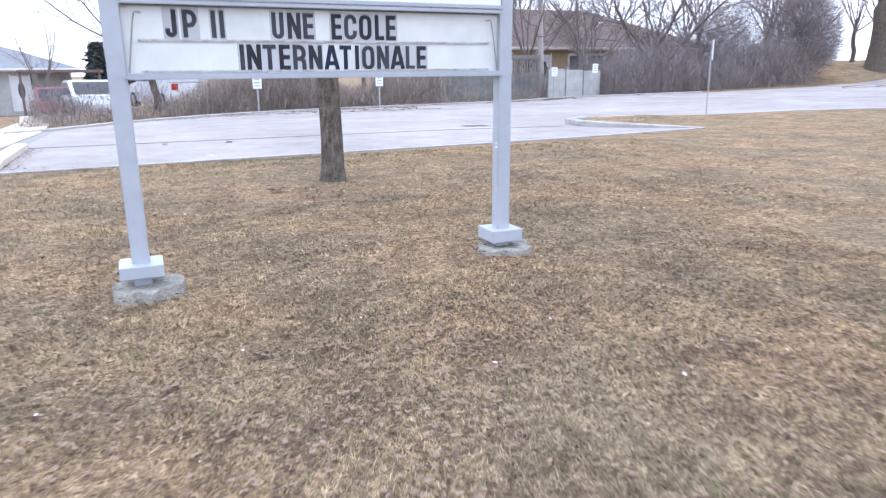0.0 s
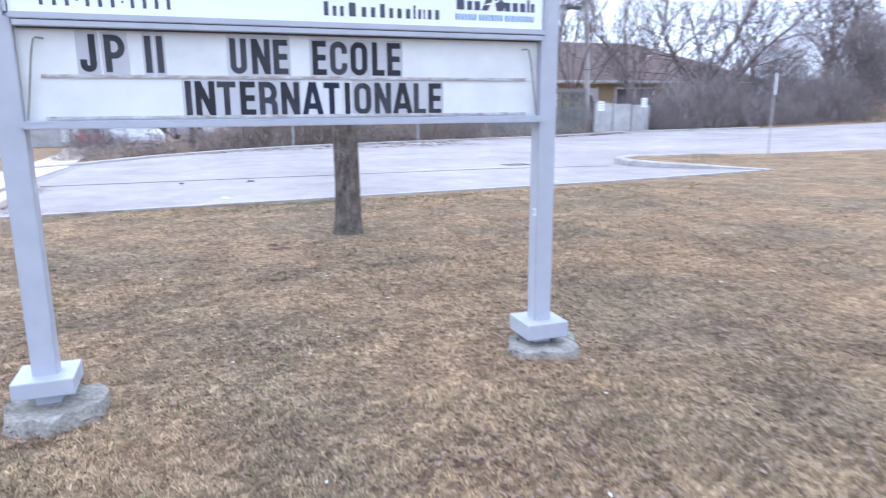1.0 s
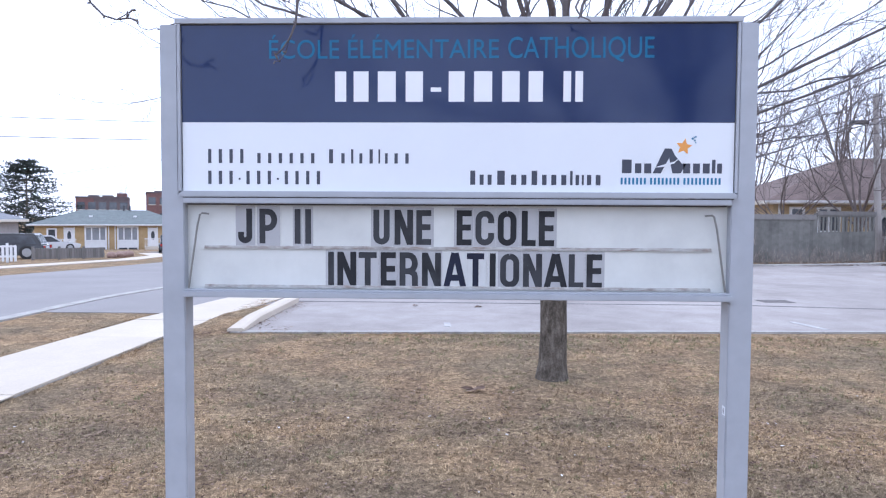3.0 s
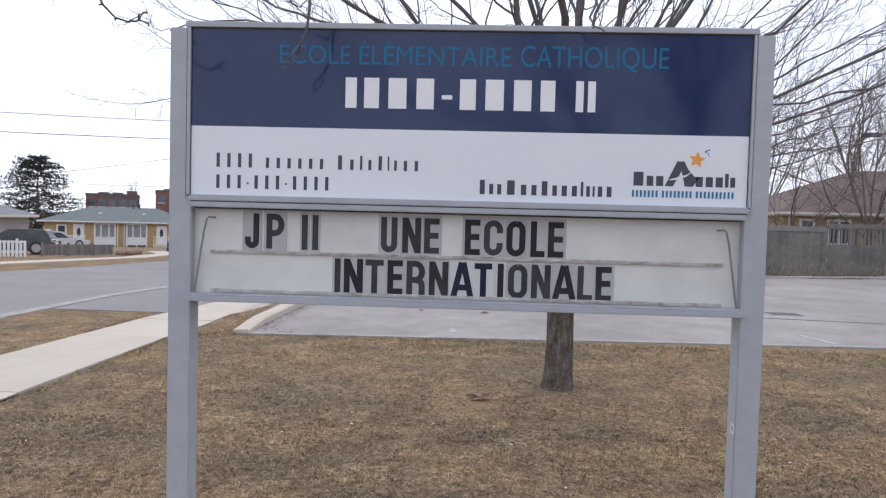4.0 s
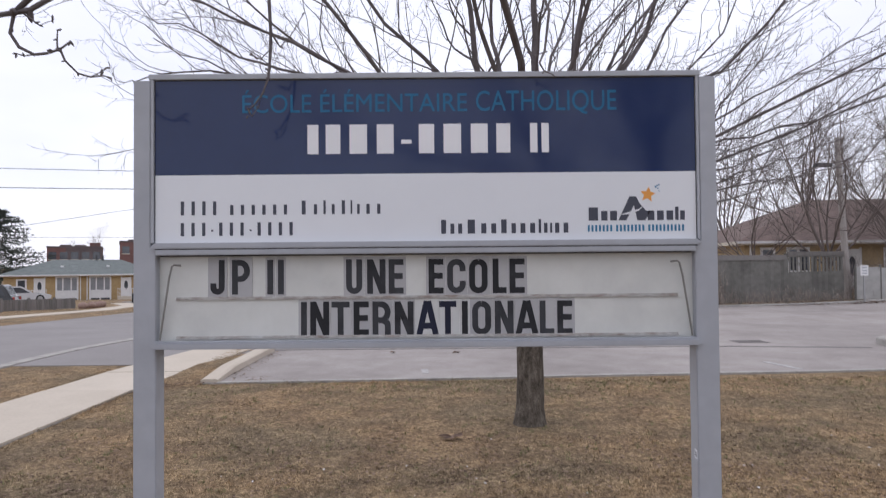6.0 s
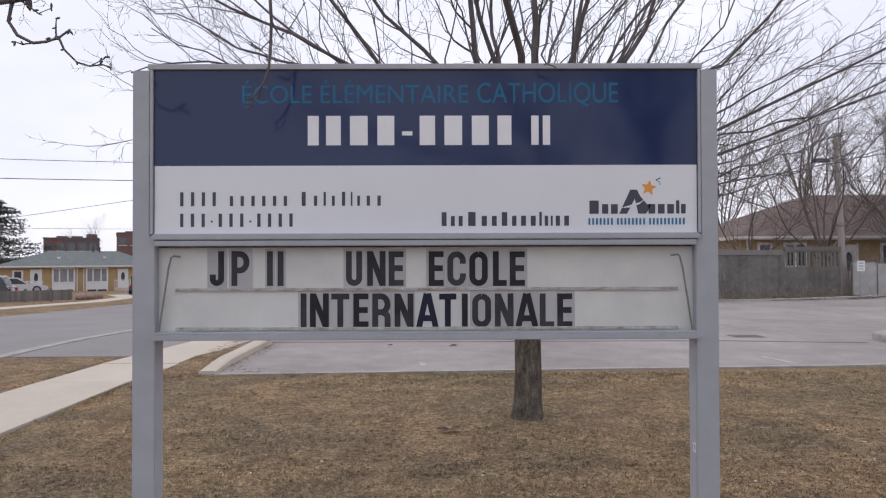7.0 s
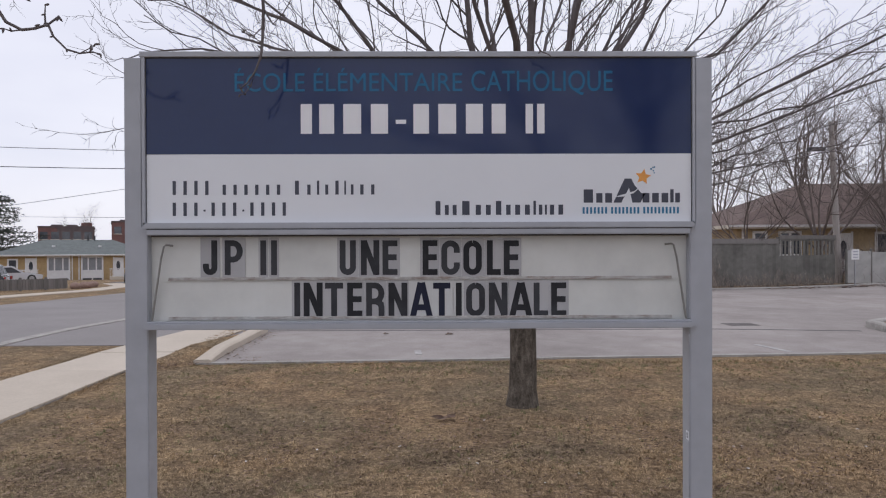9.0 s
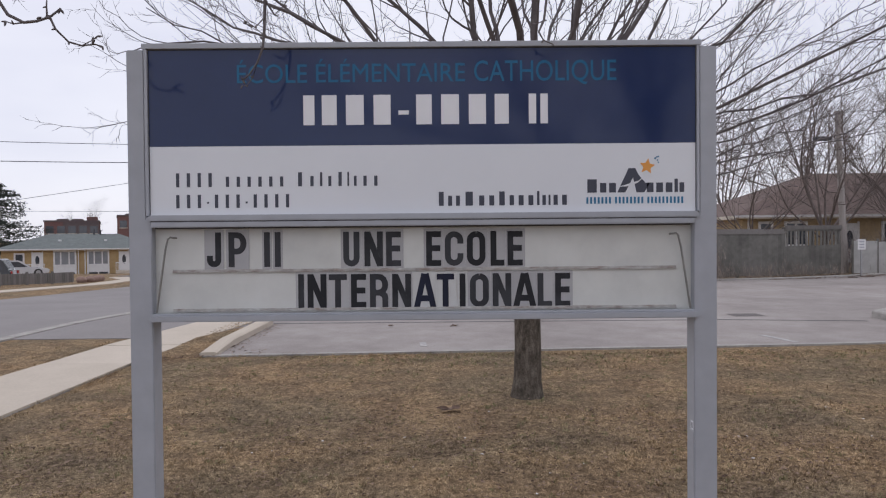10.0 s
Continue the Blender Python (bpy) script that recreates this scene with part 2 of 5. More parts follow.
M_TAIL = mat("red_lamp", [(0.32, 0.02, 0.02), (0.4, 0.03, 0.03)], 0.2, 3)
M_LAMP = mat("clear_lamp", [(0.6, 0.6, 0.62), (0.7, 0.7, 0.72)], 0.15, 3)
M_ROCK = mat("brown_rock", [(0.22, 0.14, 0.11), (0.33, 0.23, 0.19)], 0.9, 2, bump=0.5, bump_scale=10)
M_FOOT = mat("mossy_concrete", [(0.177, 0.165, 0.14), (0.295, 0.278, 0.241), (0.389, 0.365, 0.319)], 0.95, 9, bump=0.8, bump_scale=40, fine=(60, 0.25), spec=0.15)
M_IRON = mat("cast_iron", [(0.15, 0.135, 0.13), (0.22, 0.20, 0.195)], 0.8, 20, metal=0.2)


# ---- builders ----
def link(name, me, material, parent=None, label=""):
    if material:
        me.materials.append(material)
    ob = new(name, me)
    if parent:
        ob.parent = parent
    if label:
        ob["label"] = label
    return ob


def part(name, bm, material, parent=None, label="", smooth=False):
    """One bmesh as one mesh object under a thing or a part."""
    me = bpy.data.meshes.new(name)
    bm.to_mesh(me)
    bm.free()
    if smooth:
        for p in me.polygons:
            p.use_smooth = True
    return link(name, me, material, parent, label)


def raw(name, verts, faces, material, parent=None, label="", smooth=False):
    me = bpy.data.meshes.new(name)
    me.from_pydata(verts, [], faces)
    if smooth:
        me.polygons.foreach_set("use_smooth", [True] * len(me.polygons))
    me.update()
    return link(name, me, material, parent, label)


def thing(name, m, label, category, group="", kind=""):
    e = new(name)
    e.empty_display_size = 0.2
    e.matrix_world = m
    return tagged(e, label, category, group, kind)


def box(x0, x1, y0, y1, z0, z1, bevel=0.0, bm=None):
    b = bm or bmesh.new()
    r = bmesh.ops.create_cube(b, size=1.0)
    for v in r["verts"]:
        v.co = Vector(((x0 + x1) / 2 + v.co.x * (x1 - x0), (y0 + y1) / 2 + v.co.y * (y1 - y0), (z0 + z1) / 2 + v.co.z * (z1 - z0)))
    if bevel:
        es = {e for v in r["verts"] for e in v.link_edges}
        bmesh.ops.bevel(b, geom=list(es), offset=bevel, segments=2, affect="EDGES", profile=0.5)
    return b


def prism(outline, y0, y1, bm=None):
    """An outline in x and z, drawn out from y0 to y1."""
    b = bm or bmesh.new()
    f = [b.verts.new((x, y0, z)) for x, z in outline]
    k = [b.verts.new((x, y1, z)) for x, z in outline]
    b.faces.new(f)
    b.faces.new(list(reversed(k)))
    n = len(f)
    for i in range(n):
        b.faces.new((f[i], k[i], k[(i + 1) % n], f[(i + 1) % n]))
    bmesh.ops.recalc_face_normals(b, faces=b.faces)
    return b


def cyl(p, q, r0, r1=None, sides=10, bm=None):
    b = bm or bmesh.new()
    p, q = Vector(p), Vector(q)
    m = Matrix.Translation((p + q) / 2) @ (q - p).to_track_quat("Z", "Y").to_matrix().to_4x4()
    bmesh.ops.create_cone(b, cap_ends=True, segments=sides, radius1=r0, radius2=r0 if r1 is None else r1, depth=(q - p).length, matrix=m)
    return b


def tube(verts, faces, pts, radii, sides=5):
    """Adds a tapering tube along pts to the lists."""
    base = len(verts)
    n = len(pts)
    for i, p in enumerate(pts):
        d = (pts[min(i + 1, n - 1)] - pts[max(i - 1, 0)])
        d = d.normalized() if d.length > 1e-9 else Vector((0, 0, 1))
        a = d.cross(Vector((0.31, 0.17, 0.93)))
        a = a.normalized() if a.length > 1e-6 else d.orthogonal().normalized()
        c = d.cross(a)
        for s in range(sides):
            w = 2 * math.pi * s / sides
            verts.append(tuple(p + (a * math.cos(w) + c * math.sin(w)) * radii[i]))
    for i in range(n - 1):
        for s in range(sides):
            t = (s + 1) % sides
            faces.append((base + i * sides + s, base + i * sides + t, base + (i + 1) * sides + t, base + (i + 1) * sides + s))
    faces.append(tuple(base + (n - 1) * sides + s for s in range(sides)))


def smooth_step(a):
    a = min(1.0, max(0.0, a))
    return a * a * (3 - 2 * a)


def gz(x, y):
    """Height of the ground: level by the sign, falling along the street, rising along the driveway."""
    return -0.03 * max(0.0, min(y, 75) - 15) * smooth_step((4 - x) / 10) + 0.022 * max(0.0, min(x, 60) - 14) * smooth_step((x - 10) / 10) + 1.0 * smooth_step((x - 26) / 12) * smooth_step((y - 26.5) / 5)


def sheet(name, left, right, lift, material, label, category, kind="structure", cross=6, along=1.2):
    """A ground-hugging sheet between two polylines with the same number of points."""
    verts, faces, rows = [], [], 0
    for i in range(len(left) - 1):
        a, b, c, d = (Vector(p) for p in (left[i], left[i + 1], right[i], right[i + 1]))
        n = max(1, int(max((b - a).length, (d - c).length) / along))
        for k in range(n + (1 if i == len(left) - 2 else 0)):
            l, r = a.lerp(b, k / n), c.lerp(d, k / n)
            for j in range(cross + 1):
                p = l.lerp(r, j / cross)
                up = lift if not isinstance(lift, tuple) else (lift[0] + (lift[1] - lift[0]) * smooth_step(j / cross)) * min(1, rows / 6) * (1 - k / n if i == len(left) - 2 else 1)
                verts.append((p.x, p.y, gz(p.x, p.y) + up))
            rows += 1
    for i in range(rows - 1):
        for j in range(cross):
            o = i * (cross + 1) + j
            faces.append((o, o + 1, o + cross + 2, o + cross + 1))
    rim = [i * (cross + 1) for i in range(rows)] + [(rows - 1) * (cross + 1) + j for j in range(1, cross + 1)]
    rim += [i * (cross + 1) + cross for i in range(rows - 2, -1, -1)] + list(range(cross - 1, 0, -1))
    first = len(verts)
    verts += [(verts[i][0], verts[i][1], verts[i][2] - 0.12) for i in rim]
    for i in range(len(rim)):
        j = (i + 1) % len(rim)
        faces.append((rim[i], rim[j], first + j, first + i))
    ob = raw(name, verts, faces, material)
    return tagged(ob, label, category, kind=kind)


def kerb(name, pts, width, heights, label, material=None):
    """A kerb of rounded section along a polyline on the ground."""
    prof = [(-0.5, -0.1), (-0.5, 0.82), (-0.36, 1.0), (0.36, 1.0), (0.5, 0.82), (0.5, -0.1)]
    verts, faces = [], []
    fine = []
    for i in range(len(pts) - 1):
        n = max(1, int((Vector(pts[i + 1]) - Vector(pts[i])).length / 0.6))
        for k in range(n):
            fine.append((Vector(pts[i]).lerp(Vector(pts[i + 1]), k / n), heights[i] + (heights[i + 1] - heights[i]) * k / n))
    fine.append((Vector(pts[-1]), heights[-1]))
    for i, (p, h) in enumerate(fine):
        d = (fine[min(i + 1, len(fine) - 1)][0] - fine[max(i - 1, 0)][0]).normalized()
        side = Vector((d.y, -d.x))
        for a, b in prof:
            q = p + side * a * width
            verts.append((q.x, q.y, gz(p.x, p.y) + b * h + noise.noise((q.x * 3, q.y * 3, b)) * 0.006))
    k = len(prof)
    for i in range(len(fine) - 1):
        for j in range(k - 1):
            faces.append((i * k + j, i * k + j + 1, (i + 1) * k + j + 1, (i + 1) * k + j))
    faces.append(tuple(range(k)))
    faces.append(tuple(reversed(range(len(verts) - k, len(verts)))))
    return tagged(raw(name, verts, faces, material or M_KERB), label, "kerb", kind="structure")


# ---- ground: one sheet to the horizon ----
def axis(fine0, fine1, step, far):
    a = list(np.arange(fine0, fine1 + step / 2, step))
    d = step
    lo, hi = [fine0], [fine1]
    while hi[-1] < far:
        d *= 1.35
        hi.append(hi[-1] + d)
        lo.append(lo[-1] - d)
    return lo[:0:-1] + a + hi[1:]


gx, gy = axis(-42, 62, 1.0, 1500), axis(-8, 92, 1.0, 1500)
g_verts = [(x, y, gz(x, y) + (0 if abs(x) > 14 or y > 11 else 0.012 * noise.noise((x * 0.6, y * 0.6, 0)))) for y in gy for x in gx]
g_n = len(gx)
g_faces = [(j * g_n + i, j * g_n + i + 1, (j + 1) * g_n + i + 1, (j + 1) * g_n + i) for j in range(len(gy) - 1) for i in range(g_n - 1)]
tagged(raw("ground", g_verts, g_faces, M_LAWN, smooth=True), "dormant tan lawn, dry grass and bare soil", "ground", kind="structure")

# parking lot, driveway, street, sidewalks
sheet("parking_lot", [(-2.05, 11.08), (0.8, 11.26), (3.25, 11.42), (6.7, 11.6), (8.1, 11.72), (11.6, 12.2), (11.7, 15.5), (15.2, 15.65), (18, 15.0), (21, 13.4), (46, 8.0)],
      [(-2.0, 20.8), (-0.5, 22.6), (3.25, 23.8), (6.7, 24.8), (8.1, 25.2), (11.6, 26.0), (13.0, 26.3), (18, 27.2), (24.5, 25.4), (31, 25.2), (46, 28.6)], 0.016, M_LOT, "pale worn grey asphalt parking lot with patched joints", "parking lot", cross=14)
sheet("driveway_apron", [(-6.2, 12.9), (-2.0, 12.9)], [(-6.2, 19.6), (-2.0, 20.9)], 0.011, M_ROAD, "grey asphalt driveway apron reaching the street", "driveway", cross=8, along=0.8)
sheet("road", [(-6.1, -30), (-6.1, 15), (-6.1, 26), (-7.2, 34), (-9.5, 44), (-14, 56), (-22, 68)], [(-13.0, -30), (-13.0, 15), (-13.1, 26), (-13.6, 34), (-15.5, 42), (-19, 50), (-26, 58)], 0.02, M_ROAD, "smooth grey asphalt residential street", "road", cross=8)
walk_left = [(-4.0, -20), (-4.0, 8), (-3.85, 12), (-3.45, 15), (-3.5, 20), (-4.2, 30), (-6.2, 44)]
walk_right = [(-2.72, -20), (-2.72, 8), (-2.75, 11), (-2.35, 15), (-2.3, 20), (-3.0, 30), (-5.0, 44)]
side_walk = sheet("sidewalk", walk_left, walk_right, 0.018, M_KERB, "pale concrete sidewalk of square slabs beside the lawn", "sidewalk", cross=3)


def along(line, y):
    for (xa, ya), (xb, yb) in zip(line, line[1:]):
        if y <= yb:
            return xa + (xb - xa) * (y - ya) / (yb - ya)
    return line[-1][0]


slab_y = -6.0
while slab_y < 42:
    y0, y1 = slab_y + 0.003, slab_y + 1.497
    top = [(along(walk_left, y0), y0), (along(walk_right, y0), y0), (along(walk_right, y1), y1), (along(walk_left, y1), y1)]
    lift = 0.034 + 0.003 * math.sin(slab_y * 7)
    vs = [(x, y, gz(x, y) + lift) for x, y in top] + [(x, y, gz(x, y) - 0.02) for x, y in top]
    raw("slab", vs, [(0, 1, 2, 3), (0, 4, 5, 1), (1, 5, 6, 2), (2, 6, 7, 3), (3, 7, 4, 0)], M_CONC, side_walk)
    slab_y += 1.5
sheet("far_sidewalk", [(-16.2, -20), (-16.2, 22), (-16.4, 30), (-16.6, 38), (-18.5, 46), (-23, 54)], [(-17.5, -20), (-17.5, 22), (-17.7, 30), (-17.9, 38), (-19.8, 46), (-24, 53)], 0.032, M_CONC, "pale concrete sidewalk across the street", "sidewalk", cross=2)
sheet("gutter_line", [(-6.12, -30), (-6.12, 12), (-6.1, 26), (-7.0, 34)], [(-5.88, -30), (-5.88, 12), (-5.86, 26), (-6.76, 34)], 0.028, M_KERB, "pale concrete gutter strip along the street edge", "gutter", cross=1)
sheet("lot_edge_strip", [(-2.0, 11.02), (0.8, 11.18), (3.25, 11.36), (6.7, 11.54), (8.1, 11.66), (11.6, 12.12)], [(-2.0, 11.13), (0.8, 11.3), (3.25, 11.47), (6.7, 11.65), (8.1, 11.77), (11.6, 12.24)], 0.026, M_KERB, "thin pale concrete edging flush between lawn and lot", "edging", cross=1, along=0.5)
sheet("lot_joint", [(-2.0, 14.62), (6.7, 14.6), (9.4, 14.2)], [(-2.0, 14.70), (6.7, 14.68), (9.4, 14.28)], 0.021, M_JOINT, "dark tar-filled joint across the asphalt", "joint", cross=1, along=0.7)
sheet("parking_line", [(6.55, 12.55), (6.72, 11.8)], [(6.65, 12.57), (6.82, 11.8)], 0.021, M_LINE, "short worn white painted parking line", "line", cross=1)
sheet("paint_mark", [(1.02, 12.1), (1.05, 11.72)], [(1.12, 12.1), (1.15, 11.72)], 0.021, M_LINE, "small worn white paint mark on asphalt", "line", cross=1)
kerb("kerb_left", [(-1.92, 11.05), (-1.96, 12.0), (-1.98, 14.5)], 0.24, [0.07, 0.13, 0.13], "weathered concrete kerb beside the grass wedge", M_CONC)
kerb("kerb_far", [(-3.1, 20.2), (-2.1, 20.9), (-0.5, 22.6), (6, 24.7), (11.6, 26.05), (18, 27.3), (24.6, 25.5)], 0.2, [0.08] * 7, "weathered concrete kerb along the far side of the lot")
ISL = [(11.95, 12.2), (10.15, 13.5), (9.82, 14.1), (9.97, 14.8), (10.75, 15.35), (12.9, 15.5), (14.4, 15.6)]
kerb("kerb_island", ISL, 0.2, [0.03, 0.14, 0.16, 0.16, 0.15, 0.08, 0.03], "weathered concrete kerb rounding the end of the lawn")
sheet("island_grass", [(12.0, 12.3), (10.25, 13.55), (9.97, 14.1), (10.07, 14.7), (10.8, 15.25), (12.9, 15.42), (16, 15.5)], [(12.1, 12.3), (13.0, 12.6), (13.4, 13), (13.8, 13.4), (14.2, 13.8), (15, 14.2), (17, 14.8)], (0.11, -0.02), M_LAWN, "raised tongue of dry lawn inside the kerb", "lawn", cross=8, along=0.4)
sheet("drive_verge", [(31, 23.0), (33, 22.7), (46, 20.0)], [(31.4, 23.2), (33, 23.3), (46, 25.4)], 0.09, M_LAWN, "tongue of dry lawn between two drives", "lawn", cross=5, along=0.8)
kerb("kerb_verge", [(31, 22.95), (33, 22.65), (46, 19.95)], 0.2, [0.05, 0.12, 0.12], "pale concrete kerb along the tongue of lawn")
sheet("wedge_grass", [(-2.7, 10.6), (-2.6, 12.5), (-2.32, 14.5)], [(-2.0, 10.6), (-2.06, 12.5), (-2.08, 14.5)], (0.075, 0.0751), M_LAWN, "narrow wedge of dry grass beside the kerb", "lawn", cross=5, along=0.3)

# ---- the sign ----
PANEL, BOARD, FRONT = 4.60, 4.63, 4.565
sign = thing("school_sign", pose(1.29, 4.62, 0), "grey metal school sign, navy and white panel above letter board", "sign")
INV = sign.matrix_world.inverted()


def sp(name, bm, material, label="", parent=None):
    """A part of the sign, drawn in world places."""
    ob = part(name, bm, material, parent or sign, label)
    ob.matrix_parent_inverse = INV if not parent else Matrix.Identity(4)
    return ob


for x0, x1, u0, u1, bz in ((-0.014, 0.088, -0.014, 0.064, 0.028), (2.493, 2.595, 2.518, 2.595, 0.0)):
    b = prism([(x0, 0.02), (x1, 0.02), (x1, 2.488), (u0, 2.488), (u0, 1.742), (x0, 1.742)] if u0 > x0 else [(x0, 0.02), (x1, 0.02), (x1, 1.742), (u1, 1.742), (u1, 2.488), (x0, 2.488)], 4.592, 4.684)
    bmesh.ops.bevel(b, geom=b.edges[:], offset=0.004, segments=2, affect="EDGES")
    sp("post", b, M_SIGNGREY, "square grey-painted metal post")
    cx = (x0 + x1) / 2
    sp("base_cover", box(cx - 0.125, cx + 0.125, 4.516, 4.766, 0.080 + 1.5 * bz, 0.172 + bz, 0.006), M_SIGNGREY, "square grey metal cover box at the foot of a post")
# upper cabinet
sp("cabinet_body", box(0.090, 2.491, 4.641, 4.70, 1.289, 2.488), M_SIGNGREY)
sp("top_rail", box(0.055, 2.527, PANEL - 0.014, 4.72, 2.490, 2.515, 0.003), M_SIGNGREY)
sp("side_rail", box(0.065, 0.0785, PANEL - 0.013, 4.66, 1.757, 2.489, 0.002), M_SIGNGREY)
sp("side_rail", box(2.506, 2.517, PANEL - 0.013, 4.66, 1.757, 2.489, 0.002), M_SIGNGREY)
sp("navy_panel", box(0.079, 2.5055, PANEL, 4.6405, 2.062, 2.489), M_NAVY, "glossy navy blue panel")
sp("white_panel", box(0.079, 2.5055, PANEL, 4.6405, 1.755, 2.0615), M_WHITE, "white vinyl panel")
# thin dark joint where the panel meets its frame
for x0, x1, z0, z1 in ((0.079, 0.0815, 1.757, 2.487), (2.503, 2.5055, 1.757, 2.487), (0.0815, 2.503, 2.486, 2.489)):
    sp("panel_joint", box(x0, x1, PANEL - 0.003, PANEL - 0.0002, z0, z1), M_SIGNDARK)


def rail(z0, z1, y0, x0=0.094, x1=2.494, taper=0.018):
    """A rail whose ends run out to a point."""
    b = bmesh.new()
    b = prism([(x0, z0), (x1, z0), (x1 + taper, (z0 + z1) / 2), (x1, z1), (x0, z1), (x0 - taper, (z0 + z1) / 2)], y0, 4.6405, b)
    bmesh.ops.bevel(b, geom=[e for e in b.edges if abs(e.verts[0].co.y - y0) < 1e-6 and abs(e.verts[1].co.y - y0) < 1e-6], offset=0.003, segments=2, affect="EDGES")
    return b


sp("middle_rail", rail(1.731, 1.757, FRONT - 0.004), M_SIGNGREY)
sp("seam", box(0.092, 2.496, FRONT + 0.004, 4.6405, 1.727, 1.731), M_SIGNDARK)
sp("middle_rail", rail(1.703, 1.727, FRONT, 0.095, 2.487, 0.0), M_SIGNGREY)
sp("bottom_rail", rail(1.287, 1.313, FRONT - 0.004), M_SIGNGREY)
sp("lip", box(0.0885, 2.4925, FRONT + 0.012, 4.612, 1.313, 1.321, 0.002), M_SIGNGREY)
# dark strip that paints in the shade beneath the middle rail
sp("painted_rail_shade", box(0.10, 2.48, 4.60, 4.612, 1.697, 1.703), M_SIGNDARK)

# letter board, set back between the rails
sp("letter_board", box(0.0885, 2.4925, BOARD, 4.6405, 1.313, 1.703), M_BOARD, "off-white acrylic letter board, faintly streaked")
for z in (1.509, 1.333):
    b = box(0.165, 2.425, BOARD - 0.006, BOARD + 0.001, z - 0.005, z + 0.006, 0.002)
    box(0.165, 2.425, BOARD - 0.009, BOARD - 0.004, z - 0.008, z - 0.004, bm=b)
    sp("letter_track", b, M_TRACK, "stained clear letter track")
for s, xa in ((1, 0.102), (-1, 2.479)):
    v, f = [], []
    tube(v, f, [Vector(p) for p in ((xa, 4.60, 1.325), (xa + s * 0.045, 4.59, 1.60), (xa + s * 0.058, 4.59, 1.653), (xa + s * 0.066, 4.592, 1.66), (xa + s * 0.095, 4.6, 1.657))], [0.0045] * 5, 8)
    o = raw("support_rod", v, f, M_ROD, sign, "bent dull steel rod")
    o.matrix_parent_inverse = INV

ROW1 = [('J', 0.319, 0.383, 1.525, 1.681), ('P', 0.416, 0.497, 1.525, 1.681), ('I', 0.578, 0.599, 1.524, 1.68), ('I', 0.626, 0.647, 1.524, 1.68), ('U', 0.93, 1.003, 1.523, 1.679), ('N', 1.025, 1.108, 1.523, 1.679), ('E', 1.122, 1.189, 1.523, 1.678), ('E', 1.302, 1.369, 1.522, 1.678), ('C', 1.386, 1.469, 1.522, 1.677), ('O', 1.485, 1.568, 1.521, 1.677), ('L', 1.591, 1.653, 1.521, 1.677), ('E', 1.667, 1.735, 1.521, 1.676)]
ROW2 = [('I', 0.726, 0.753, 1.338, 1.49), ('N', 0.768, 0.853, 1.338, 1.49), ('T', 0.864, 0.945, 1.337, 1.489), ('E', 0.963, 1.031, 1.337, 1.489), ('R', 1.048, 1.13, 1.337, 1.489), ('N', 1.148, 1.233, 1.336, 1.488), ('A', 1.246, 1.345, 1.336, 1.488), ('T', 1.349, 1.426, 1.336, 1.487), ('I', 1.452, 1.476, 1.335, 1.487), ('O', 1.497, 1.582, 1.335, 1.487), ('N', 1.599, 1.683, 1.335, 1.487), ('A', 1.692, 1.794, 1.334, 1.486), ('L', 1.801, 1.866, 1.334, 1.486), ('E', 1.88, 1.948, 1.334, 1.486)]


def glyphs(name, text, x0, x1, z0, z1, y, depth, material, parent, weight=0.0, label=""):
    """Lettering in the built-in font, fitted to a box on the sign's face."""
    cu = bpy.data.curves.new(name, "FONT")
    cu.body = text
    cu.extrude = 0.5
    cu.offset = weight
    cu.resolution_u = 5
    tmp = new(name, cu)
    deps = bpy.context.evaluated_depsgraph_get()
    me = bpy.data.meshes.new_from_object(tmp.evaluated_get(deps))
    bpy.data.objects.remove(tmp)
    co = np.zeros(len(me.vertices) * 3)
    me.vertices.foreach_get("co", co)
    co = co.reshape(-1, 3)
    lo, hi = co.min(0), co.max(0)
    u = (co - lo) / (hi - lo)
    out = np.stack([x0 + u[:, 0] * (x1 - x0), y - u[:, 2] * depth, z0 + u[:, 1] * (z1 - z0)], 1)
    me.vertices.foreach_set("co", out.ravel())
    me.update()
    me.materials.clear()
    ob = link(name, me, material, parent, label)
    ob.matrix_parent_inverse = INV if parent == sign else Matrix.Identity(4)
    return ob


def arc(cx, cz, rx, rz, a0, a1, n=8):
    return [(cx + rx * math.cos(radians(a0 + (a1 - a0) * i / n)), cz + rz * math.sin(radians(a0 + (a1 - a0) * i / n))) for i in range(n + 1)]


